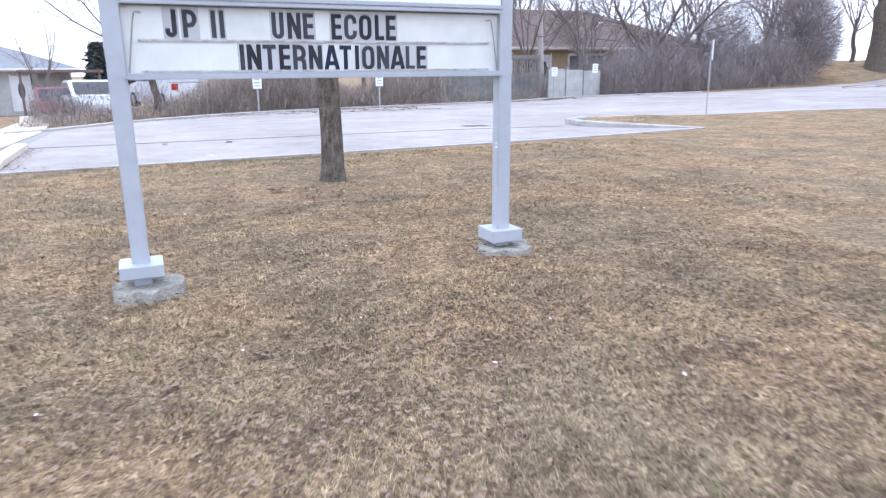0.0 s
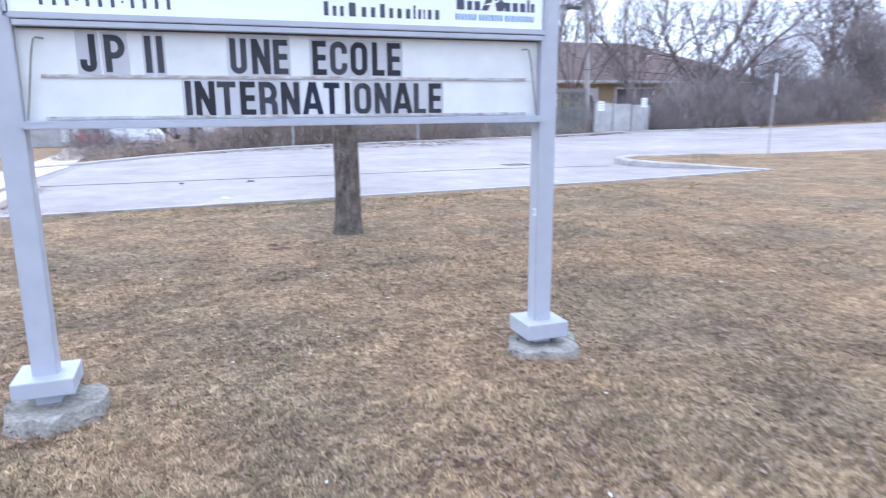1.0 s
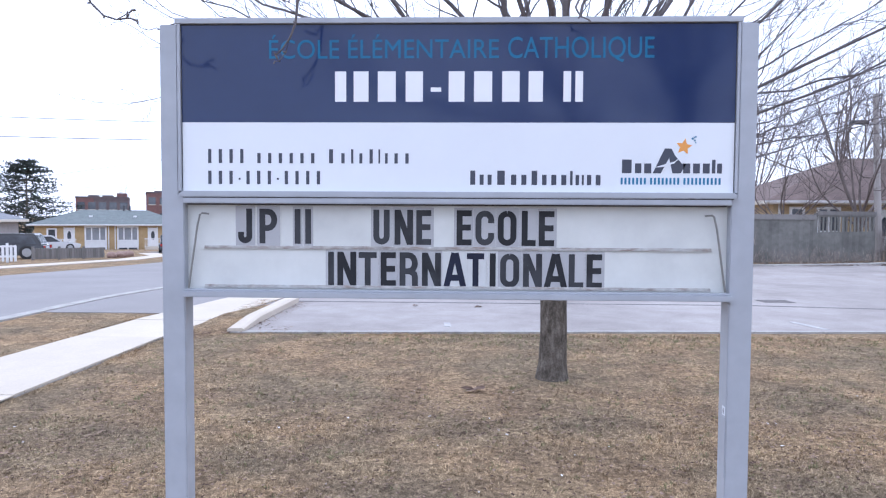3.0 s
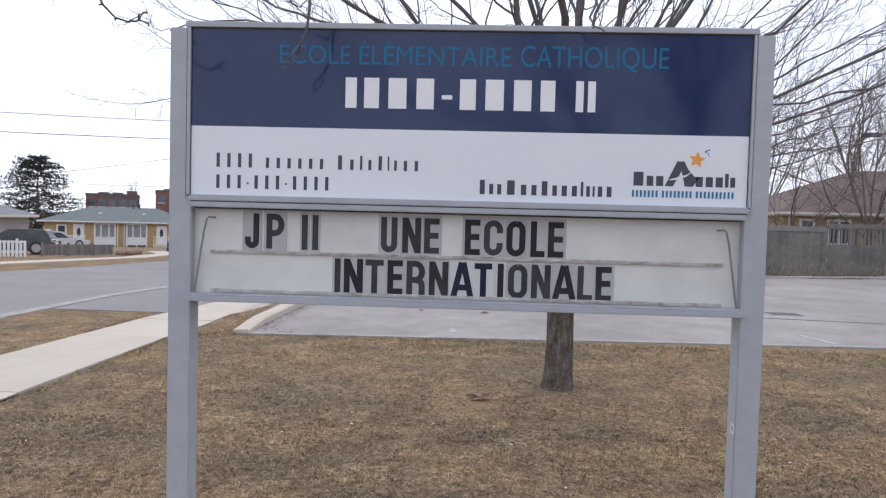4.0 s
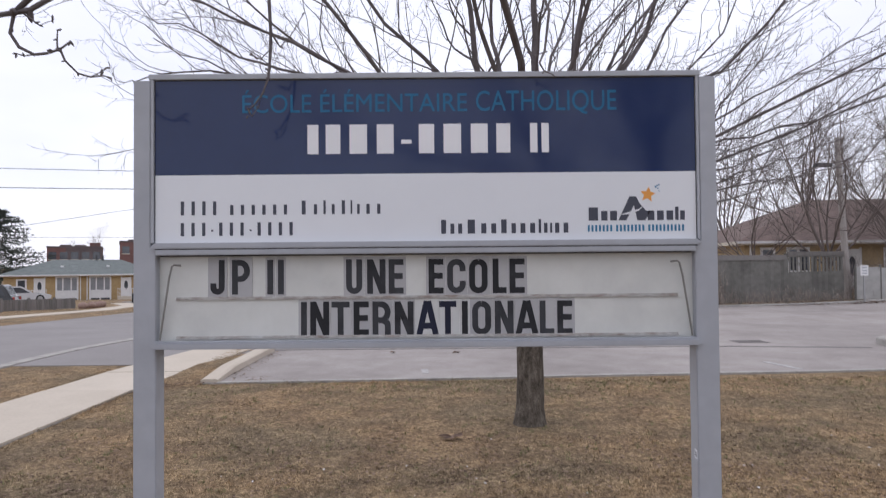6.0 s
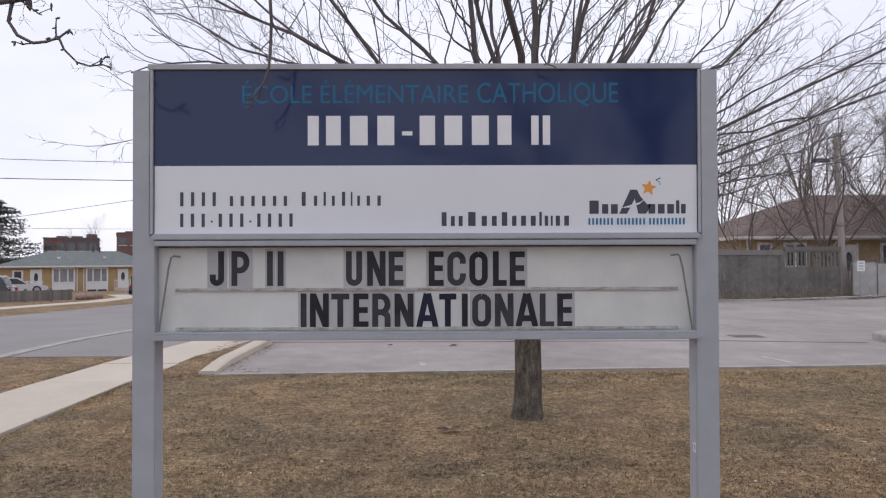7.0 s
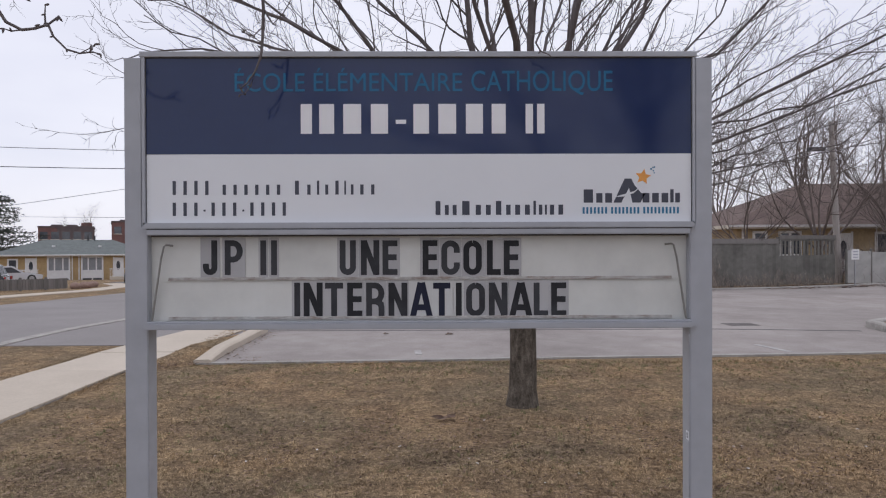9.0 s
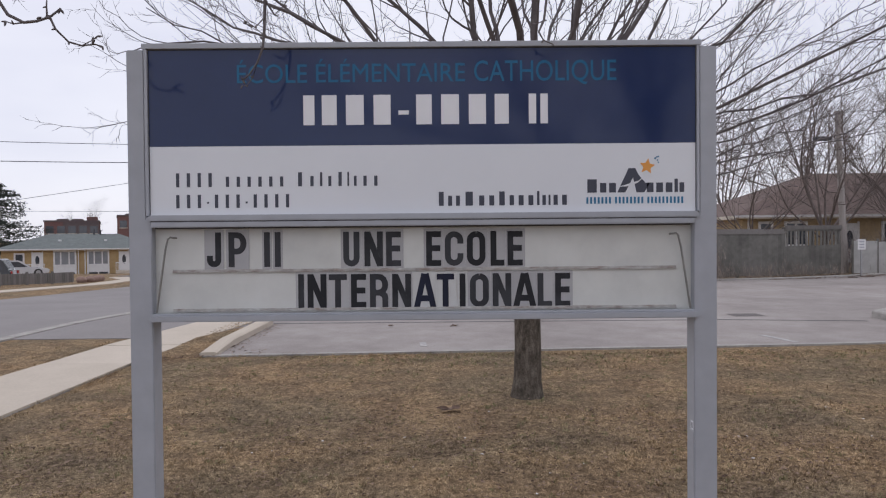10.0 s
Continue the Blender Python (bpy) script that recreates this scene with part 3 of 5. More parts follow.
def strokes(ch, w, h, s):
    """The centre lines of a heavy condensed capital of width w and height h, stroke s."""
    e = s / 2
    L, R, B, T = e, w - e, e, h - e
    r, q = (R - L) / 2, (R - L) / 2
    m = w / 2
    if ch == "I":
        return [[(m, 0), (m, h)]]
    if ch == "L":
        return [[(L, h), (L, B), (w, B)]]
    if ch == "T":
        return [[(m, 0), (m, h - s)], [(0, T), (w, T)]]
    if ch == "E":
        return [[(w, T), (L, T), (L, B), (w, B)], [(L, h * 0.51), (w * 0.95, h * 0.51)]]
    if ch == "N":
        return [[(L, 0), (L, h)], [(R, 0), (R, h)], [(L + e * 0.1, h - e * 0.4), (R - e * 0.1, e * 0.4)]]
    if ch == "A":
        return [[(e * 0.9, 0), (m - e * 0.25, h)], [(w - e * 0.9, 0), (m + e * 0.25, h)], [(w * 0.25, h * 0.27), (w * 0.75, h * 0.27)]]
    if ch == "U":
        return [[(L, h)] + [(L, B + q)] + arc(m, B + q, r, q, 180, 360) + [(R, h)]]
    if ch == "J":
        return [[(L, h * 0.33), (L, B + q)] + arc(m, B + q, r, q, 180, 360)[1:] + [(R, h)]]
    if ch == "O":
        return [arc(m, T - q, r, q, 90, 180, 6) + arc(m, B + q, r, q, 180, 360, 10) + arc(m, T - q, r, q, 0, 90, 6)]
    if ch == "C":
        return [[(R, h * 0.64), (R, T - q)] + arc(m, T - q, r, q, 0, 180, 10)[1:] + arc(m, B + q, r, q, 180, 360, 10) + [(R, h * 0.36)]]
    k = h * 0.235
    bowl = [(L, T), (R - k * 0.8, T)] + arc(R - k * 0.8, T - k, k * 0.8, k, 90, -90, 8) + [(L, T - 2 * k)]
    if ch == "P":
        return [[(L, 0), (L, h)], bowl]
    return [[(L, 0), (L, h)], bowl, [(R - k * 0.6, T - 2 * k), (R - e * 0.2, h * 0.36), (R, h * 0.28), (R, 0)]]


def letter_mesh(ch, x0, x1, z0, z1, y):
    """A flat cut letter with a little thickness."""
    s = 0.0265
    b = bmesh.new()
    for layer, line in enumerate(strokes(ch, x1 - x0, z1 - z0, s)):
        line = [q for i, q in enumerate(line) if not i or (Vector(q) - Vector(line[i - 1])).length > 1e-5]
        n = len(line)
        f0 = y - 0.0009 - 0.0004 * layer
        left, right = [], []
        for i, (px, pz) in enumerate(line):
            d0 = Vector(line[i]) - Vector(line[i - 1]) if i else Vector(line[1]) - Vector(line[0])
            d1 = Vector(line[i + 1]) - Vector(line[i]) if i < n - 1 else d0
            d0.normalize()
            d1.normalize()
            nrm = Vector((-d0.y - d1.y, d0.x + d1.x))
            nrm.normalize()
            c = max(0.5, nrm.dot(Vector((-d0.y, d0.x))))
            o = nrm * (s / 2 / c)
            left.append((x0 + px + o.x, z0 + pz + o.y))
            right.append((x0 + px - o.x, z0 + pz - o.y))
        rows = []
        for (ax, az), (bx, bz) in zip(left, right):
            rows.append([b.verts.new(c) for c in ((ax, f0, az), (bx, f0, bz), (bx, y + 0.0002 * layer, bz), (ax, y + 0.0002 * layer, az))])
        for i in range(n - 1):
            for k in range(4):
                b.faces.new((rows[i][k], rows[i][(k + 1) % 4], rows[i + 1][(k + 1) % 4], rows[i + 1][k]))
        b.faces.new(rows[0])
        b.faces.new(list(reversed(rows[-1])))
    bmesh.ops.recalc_face_normals(b, faces=b.faces)
    return b


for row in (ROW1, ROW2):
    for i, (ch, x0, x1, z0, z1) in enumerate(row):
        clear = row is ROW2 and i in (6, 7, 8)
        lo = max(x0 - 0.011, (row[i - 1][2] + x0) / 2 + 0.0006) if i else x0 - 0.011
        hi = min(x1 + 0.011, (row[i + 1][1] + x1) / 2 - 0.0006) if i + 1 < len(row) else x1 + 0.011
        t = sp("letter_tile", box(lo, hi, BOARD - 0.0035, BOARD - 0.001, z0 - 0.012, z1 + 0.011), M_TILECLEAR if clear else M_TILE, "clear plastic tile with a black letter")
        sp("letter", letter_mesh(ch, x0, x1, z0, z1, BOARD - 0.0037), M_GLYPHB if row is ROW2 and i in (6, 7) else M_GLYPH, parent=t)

for word, x0, x1, z0, z1 in (("ÉCOLE", 0.472, 0.782, 2.339, 2.443), ("ÉLÉMENTAIRE", 0.822, 1.482, 2.341, 2.444), ("CATHOLIQUE", 1.522, 2.153, 2.323, 2.432)):
    glyphs("heading_word", word, x0, x1, z0, z1, PANEL, 0.0012, M_TEAL, sign, 0.0, "thin teal capitals")

def bars(name, widths, x0, x1, z0, z1, material, label, cover=0.55, gap=0.6, lows=""):
    """Plain upright bars, one for each unreadable or withheld character; 0 is a space."""
    total = sum(w if w else gap for w in widths)
    k = (x1 - x0) / total
    x = x0
    for i, w in enumerate(widths):
        if w:
            c = x + w * k / 2
            h = abs(w * k * cover / 2)
            top = z1 if not lows or lows[i] == "h" else z0 + (z1 - z0) * 0.72
            lo, hi = z0, top
            if lows and lows[i] == "-":
                lo, hi = z0 + (z1 - z0) * 0.33, z0 + (z1 - z0) * 0.47
            sp(name, box(c - h, c + h, PANEL - 0.0012, PANEL - 0.0002, lo, hi), material, label)
        x += (w if w else gap) * k


bars("name_bar", [0.75, 1, 1.2, 1.15, 0.7, 1.05, 1.2, 1.15, 0.95, 0, 0.5, 0.5], 0.75, 1.857, 2.152, 2.284, M_TYPEW, "plain white bar", 0.64, lows="hhhh-hhhh hh")
bars("address_bar", [1, 1, 1, 1, 0, 1, 1, 1, 1, 1, 1, 0, 1.2, 1, 0.7, 0.9, 1, 0.5, 0.8, 1, 1], 0.179, 1.106, 1.882, 1.944, M_TYPED, "plain dark bar", 0.30, lows="hhhh llllll hlhlhhlll")
bars("number_bar", [1, 1, 1, 0.6, 1, 1, 1, 0.6, 1, 1, 1, 1], 0.179, 0.713, 1.789, 1.848, M_TYPED, "plain dark bar", 0.30, lows="hhh-hhh-hhhh")
bars("web_bar", [1, 0.8, 0.8, 1.5, 1.05, 1, 1.1, 0.9, 1, 1, 0.5, 0.7, 0.4, 0.85, 0.95], 1.35, 1.94, 1.79, 1.852, M_TYPED, "plain dark bar", 0.5, lows="hllhllhlllhllll")
# emblem as plain shapes
bars("emblem_bar", [1.5, 1, 1.1], 2.013, 2.155, 1.843, 1.902, M_TYPED, "plain dark bar", 0.7, lows="hll")
bars("emblem_bar", [1, 1, 1, 0.5, 0.7], 2.28, 2.457, 1.843, 1.902, M_TYPED, "plain dark bar", 0.7, lows="lllhl")
sp("emblem_wedge", prism([(2.155, 1.843), (2.19, 1.843), (2.225, 1.91), (2.24, 1.843), (2.275, 1.843), (2.30, 1.885), (2.28, 1.885), (2.25, 1.92), (2.235, 1.95), (2.205, 1.95)], PANEL - 0.0012, PANEL - 0.0002), M_TYPED, "plain dark wedge")
sp("emblem_swoosh", prism([(2.16, 1.868), (2.20, 1.88), (2.25, 1.895), (2.30, 1.935), (2.245, 1.885), (2.20, 1.87)], PANEL - 0.0022, PANEL - 0.0014), M_WHITE, "plain white curve")
bars("emblem_line", [1] * 7 + [0] + [1] * 8 + [0] + [1] * 10, 2.013, 2.452, 1.794, 1.823, M_TYPEB, "plain blue bar", 0.52, 0.6)
star = [(2.288 + r * math.sin(a), 1.958 + r * math.cos(a)) for i in range(10) for r, a in [((0.036 if i % 2 == 0 else 0.017), math.pi * i / 5 + 0.15)]]
sp("emblem_star", prism(star, PANEL - 0.0012, PANEL - 0.0002), M_ORANGE, "orange five-pointed star")
for dx, dz, r in ((0.036, 0.028, 0.004), (0.046, 0.02, 0.003), (0.043, 0.034, 0.003), (0.05, 0.036, 0.003), (0.05, 0.010, 0.0025)):
    sp("emblem_dot", box(2.288 + dx - r, 2.288 + dx + r, PANEL - 0.0012, PANEL - 0.0002, 1.965 + dz - r, 1.965 + dz + r), M_TYPEB)
# sticker and cable cover on the right-hand post
st = sp("sticker", box(2.4922, 2.4928, 4.605, 4.637, 0.775, 0.815), M_WHITE, "small white sticker")
for dy in (0.009, 0.019):
    sp("sticker_bar", box(2.4916, 2.4921, 4.605 + dy, 4.609 + dy, 0.782, 0.808), M_TYPED)
sp("cable_cover", box(2.4905, 2.493, 4.598, 4.652, 0.50, 0.77, 0.001), M_SIGNGREY, "flush grey cover plate")

# concrete footings
for cx, seed, bz in ((0.037, 1, 0.028), (2.544, 5, 0.0)):
    b = bmesh.new()
    bmesh.ops.create_cone(b, cap_ends=True, segments=36, radius1=0.228, radius2=0.212, depth=0.12)
    bmesh.ops.subdivide_edges(b, edges=b.edges[:], cuts=2, use_grid_fill=True)
    for v in b.verts:
        n = noise.noise((v.co.x * 6 + seed, v.co.y * 6, v.co.z * 3))
        v.co += Vector((v.co.x * 0.24 * n, v.co.y * 0.24 * n, 0.026 * noise.noise((v.co.x * 14, v.co.y * 14 + seed, 0)) if v.co.z > 0 else 0))
    o = part("concrete_footing", b, M_FOOT, smooth=False)
    o.location = (cx + 0.015, 4.60, -0.02 + bz)
    tagged(o, "rough round concrete footing, chipped, sunk in the lawn under a post", "footing", "sign footings")

# ---- trees ----
def grow(v, f, rng, p, d, length, r, depth, up, wob, kids, shrink, sides, tips=None):
    """A branch as a bent tapering tube, with its side branches."""
    n = max(3, int(4 + depth * 2))
    pts, rad = [p.copy()], [r]
    dirs = [d.copy()]
    for i in range(n):
        d = (d + Vector((rng.gauss(0, wob), rng.gauss(0, wob), rng.gauss(0, wob) + up))).normalized()
        p = p + d * (length / n)
        pts.append(p.copy())
        dirs.append(d.copy())
        rad.append(r * (1 - 0.72 * (i + 1) / n))
    tube(v, f, pts, rad, sides[depth])
    if tips is not None and depth == 0:
        tips.append(pts[-1])
    if depth == 0:
        return pts
    count = kids[depth]
    for k in range(count):
        a = 0.2 + 0.8 * (k + rng.random()) / count
        i = min(n - 1, int(a * n))
        q = pts[i].lerp(pts[i + 1], a * n - i)
        side = dirs[i].cross(Vector((rng.gauss(0, 1), rng.gauss(0, 1), rng.gauss(0, 1)))).normalized()
        ang = rng.uniform(0.35, 0.95)
        dd = (dirs[i] * math.cos(ang) + side * math.sin(ang)).normalized()
        grow(v, f, rng, q, dd, length * shrink * rng.uniform(0.6, 1.15) * (1.15 - 0.45 * a), max(rad[i] * 0.55, 0.0026), depth - 1, up * 1.1, wob * 1.1, kids, shrink, sides, tips)
    return pts


def bare_tree(name, x, y, seed, height, girth, limbs, label, material, far=True, spread=0.8, first=0.3, group="", kids=(0, 5, 7, 8), up=0.05):
    rng = random.Random(seed)
    t = thing(name, pose(x, y, gz(x, y)), label, "tree", group)
    v, f = [], []
    top = height * first
    pts = [Vector((rng.gauss(0, 0.04) * i, rng.gauss(0, 0.04) * i, -0.5 + (top + 0.4) * i / 5)) for i in range(6)]
    tube(v, f, pts, [girth * k for k in (1.35, 1.0, 0.93, 0.9, 0.86, 0.8)], 10)
    raw("trunk", v, f, M_BARK, t, smooth=True)
    tv, tf = [], []
    for i in range(limbs):
        az = 2 * math.pi * (i + rng.uniform(-0.3, 0.3)) / limbs
        el = rng.uniform(0.5, 1.35) if i else 1.5
        el = el if spread > 0.7 else min(1.5, el + 0.25)
        d = Vector((math.cos(az) * math.cos(el), math.sin(az) * math.cos(el), math.sin(el)))
        s = pts[3].lerp(pts[5], rng.uniform(0.2, 1.0))
        grow(tv, tf, rng, s, d, (height - s.z) * rng.uniform(0.75, 1.0), girth * rng.uniform(0.26, 0.4), 3, up, 0.11, kids, 0.5, (3, 3, 4, 6))
    raw("crown", tv, tf, material, t, "leafless spreading branches and twigs")
    return t


# the tree behind the sign: trunk, main limbs, fine twigs
rng = random.Random(11)
tree = thing("street_tree", pose(2.255, 8.56, 0), "leafless grey-barked maple standing in the lawn behind the sign", "tree")
TX, TY = 2.255, 8.56
v, f = [], []
tp = [Vector(p) for p in ((0, 0, -0.06), (0, 0, 0.04), (0.005, 0, 0.16), (0.01, 0, 0.5), (0.0, 0.01, 1.0), (-0.015, 0.01, 1.5), (-0.02, 0, 1.95), (-0.01, 0, 2.35), (0.0, 0.02, 2.7))]
tube(v, f, tp, [0.192, 0.168, 0.148, 0.138, 0.134, 0.131, 0.134, 0.14, 0.10], 18)
v = [(x * (1 + 0.05 * noise.noise((x * 9, y * 9, z * 1.6))), y * (1 + 0.05 * noise.noise((x * 9, y * 9, z * 1.6 + 7))), z) for x, y, z in v]
raw("trunk", v, f, M_BARK, tree, "straight grey trunk flaring at the root", smooth=True)
tv, tf = [], []
MAIN_LIMBS = [((-0.75, 0.1, 3.64), (-0.92, 0.2, 6.2), 0.062), ((0.12, 0.0, 3.64), (0.2, 0.1, 6.4), 0.075), ((-1.1, -0.2, 3.64), (-2.0, -0.5, 5.6), 0.045), ((-0.22, 0.4, 3.64), (-0.42, 0.8, 6.2), 0.05),
              ((1.05, 0.1, 3.64), (2.0, 0.2, 5.9), 0.055), ((1.35, -0.4, 3.3), (3.4, -0.9, 5.1), 0.034), ((1.5, 0.5, 2.8), (4.3, 0.9, 4.4), 0.03), ((-1.4, 0.4, 3.4), (-3.6, 0.8, 5.0), 0.045),
              ((-1.3, -0.7, 3.5), (-3.2, -1.6, 5.1), 0.04), ((0.5, 0.9, 3.6), (1.0, 2.6, 5.8), 0.05), ((0.35, -0.8, 3.7), (0.7, -2.2, 5.6), 0.045), ((-0.5, -0.9, 3.8), (-1.0, -2.4, 5.6), 0.042),
              ((1.7, -0.1, 2.5), (4.4, -0.2, 3.75), 0.032), ((1.6, 0.8, 2.2), (4.3, 1.8, 3.3), 0.03), ((-1.7, 0.2, 3.1), (-3.9, 0.1, 4.1), 0.032), ((0.55, 0.2, 3.7), (1.3, 0.4, 6.3), 0.045),
              ((1.4, -0.8, 2.7), (3.8, -2.0, 3.9), 0.032), ((1.2, 0.3, 2.0), (3.9, 0.7, 2.8), 0.026), ((0.8, -0.3, 3.6), (1.9, -0.6, 5.6), 0.034), ((1.3, 0.0, 3.35), (2.9, 0.1, 5.0), 0.028), ((0.7, 0.6, 3.6), (1.65, 1.2, 5.8), 0.036),
              ((-2.3, 0.3, 3.9), (-4.2, 0.2, 3.75), 0.034), ((-2.2, -0.5, 4.1), (-4.2, -0.8, 4.2), 0.036), ((-2.4, 0.8, 4.2), (-4.6, 1.2, 4.5), 0.036), ((1.2, 0.2, 3.45), (2.7, 0.3, 5.5), 0.034), ((0.95, 0.6, 3.6), (2.4, 1.0, 6.0), 0.036),
              ((1.7, 0.4, 2.3), (4.3, 0.6, 2.95), 0.024), ((1.8, 0.9, 2.6), (4.5, 1.4, 3.55), 0.026), ((1.7, -0.3, 2.75), (4.4, -0.5, 3.45), 0.024),
              ((-2.0, 0.2, 3.0), (-3.3, 0.2, 3.2), 0.02), ((-2.0, -0.3, 3.3), (-3.35, -0.4, 3.0), 0.02)]
for mid, end, r in MAIN_LIMBS:
    a = Vector((0, 0, min(rng.uniform(1.95, 2.5), mid[2] - 0.25)))
    m, e = Vector(mid), Vector(end)
    n = 16
    pts = []
    ph = rng.uniform(0, 90)
    for i in range(n + 1):
        k = i / n
        c = a.lerp(m, k) * (1 - k) + m.lerp(e, k) * k
        sway = Vector((noise.noise((k * 2.6, ph, 0)), noise.noise((k * 2.6, ph, 9)), noise.noise((k * 2.6, ph, 18)))) * (0.42 if mid[2] > 3.2 else 0.14) * k ** 0.7
        pts.append(c + sway + Vector((rng.gauss(0, 0.016), rng.gauss(0, 0.016), rng.gauss(0, 0.016))) * (k > 0))
    rad = [0.68 * r * (1.1 - 0.85 * i / n) for i in range(n + 1)]
    lv, lf = [], []
    tube(lv, lf, pts, rad, 8)
    raw("limb", lv, lf, M_TWIG, tree, smooth=True)
    count = 11 if mid[0] > 0 else 10
    for k in range(count):
        q = 0.28 + 0.72 * (k + rng.random()) / count
        i = min(n - 1, int(q * n))
        p = pts[i].lerp(pts[i + 1], q * n - i)
        d0 = (pts[i + 1] - pts[i]).normalized()
        side = d0.cross(Vector((rng.gauss(0, 1), rng.gauss(0, 1), rng.gauss(0, 1)))).normalized()
        ang = rng.uniform(0.3, 0.8)
        dd = (d0 * math.cos(ang) + side * math.sin(ang)).normalized()
        if mid[2] < 3.2:
            dd.z = abs(dd.z) * 0.8 + 0.05
        grow(tv, tf, rng, p, dd, rng.uniform(0.9, 1.9) * (1.2 - 0.5 * q), max(0.0058, rad[i] * 0.4), 2, 0.06, 0.2, (0, 4, 4), 0.44, (3, 3, 5))
# the low bough that reaches over the sign, with hanging budded twigs
ov, of = [], []
OX = Vector((-TX, -TY, 0))


def bough(points, r0, r1, sides=6):
    ps = [Vector(p) + OX for p in points]
    n = len(ps)
    tube(ov, of, ps, [r0 + (r1 - r0) * i / (n - 1) for i in range(n)], sides)
    # swollen nodes with a small bud at each bend near the tip
    for p in ps[1:] if r0 < 0.015 else ps[6:]:
        d = Vector((rng.gauss(0, 1), rng.gauss(0, 0.5), rng.gauss(0, 1))).normalized()
        k = max(r1, 0.003)
        tube(ov, of, [p - d * k, p + d * 1.4 * k, p + d * 3.4 * k, p + d * 5 * k], [k, 1.25 * k, 1.1 * k, 0.0006], 5)


def buds(places, r=0.007):
    for p in places:
        q = Vector(p) + OX
        d = Vector((rng.gauss(0, 1), rng.gauss(0, 0.5), rng.gauss(0, 1))).normalized()
        tube(ov, of, [q, q + d * r, q + d * 2.2 * r, q + d * 3.2 * r], [0.003, r * 0.7, r * 0.6, 0.001], 5)


bough([(TX, TY, 2.5), (2.1, 7.7, 3.5), (1.7, 6.6, 4.15), (1.2, 5.5, 4.3), (0.75, 4.7, 4.0), (0.3, 4.3, 3.55), (0.02, 4.2, 3.1), (-0.12, 4.2, 2.82), (-0.30, 4.2, 2.65)], 0.04, 0.012)
bough([(0.75, 4.7, 4.0), (0.66, 4.42, 3.5), (0.66, 4.36, 3.0), (0.655, 4.36, 2.75), (0.662, 4.36, 2.62), (0.655, 4.37, 2.50), (0.648, 4.37, 2.43), (0.625, 4.37, 2.37), (0.59, 4.37, 2.32), (0.565, 4.37, 2.30)], 0.010, 0.0025)
bough([(0.625, 4.37, 2.37), (0.61, 4.36, 2.31), (0.585, 4.36, 2.275), (0.565, 4.36, 2.272)], 0.003, 0.0015, 4)
bough([(0.662, 4.36, 2.62), (0.70, 4.36, 2.56), (0.74, 4.36, 2.60), (0.80, 4.36, 2.70)], 0.005, 0.002, 4)
bough([(1.2, 5.5, 4.3), (1.7, 4.9, 3.4), (1.86, 4.62, 2.8), (1.82, 4.52, 2.58), (1.795, 4.5, 2.525), (1.815, 4.5, 2.49), (1.85, 4.5, 2.475)], 0.009, 0.0025, 5)
bough([(1.82, 4.52, 2.58), (1.78, 4.51, 2.56), (1.755, 4.51, 2.57)], 0.003, 0.0018, 4)
bough([(0.66, 4.36, 2.55), (0.62, 4.36, 2.51), (0.585, 4.36, 2.525)], 0.004, 0.002, 4)
bough([(-0.02, 4.2, 2.9), (-0.10, 4.2, 2.74), (-0.24, 4.2, 2.66), (-0.37, 4.2, 2.64)], 0.013, 0.010)
bough([(-0.30, 4.2, 2.65), (-0.315, 4.2, 2.57), (-0.28, 4.2, 2.515), (-0.22, 4.2, 2.485), (-0.17, 4.2, 2.49), (-0.12, 4.2, 2.505), (-0.08, 4.2, 2.535)], 0.008, 0.004)
bough([(-0.12, 4.2, 2.505), (-0.10, 4.2, 2.46), (-0.05, 4.2, 2.41), (0.0, 4.2, 2.395), (0.05, 4.2, 2.40), (0.08, 4.2, 2.39)], 0.005, 0.0025)
bough([(0.0, 4.2, 2.395), (0.04, 4.2, 2.415), (0.06, 4.2, 2.43)], 0.003, 0.002, 4)
bough([(-0.13, 4.2, 2.50), (-0.132, 4.2, 2.545), (-0.13, 4.2, 2.58)], 0.004, 0.002, 4)
bough([(-0.22, 4.2, 2.485), (-0.26, 4.2, 2.48), (-0.29, 4.2, 2.49)], 0.004, 0.002, 4)
bough([(-0.28, 4.2, 2.66), (-0.2, 4.2, 2.60), (-0.15, 4.2, 2.62)], 0.004, 0.002, 4)
buds([(-0.08, 4.2, 2.535), (-0.12, 4.2, 2.51), (-0.115, 4.2, 2.5), (0.08, 4.2, 2.39), (0.06, 4.2, 2.43), (0.04, 4.2, 2.405), (-0.29, 4.2, 2.49), (-0.13, 4.2, 2.58), (-0.15, 4.2, 2.62), (-0.22, 4.2, 2.61), (-0.17, 4.2, 2.5), (0.585, 4.36, 2.525), (0.61, 4.36, 2.51), (0.64, 4.36, 2.47), (0.565, 4.37, 2.3)])
raw("twig_crown", tv, tf, M_TWIG, tree, "dense mesh of fine bare twigs")
raw("overhanging_bough", ov, of, M_TWIG, tree, "thin bough with budded twigs hanging before the sign", smooth=True)

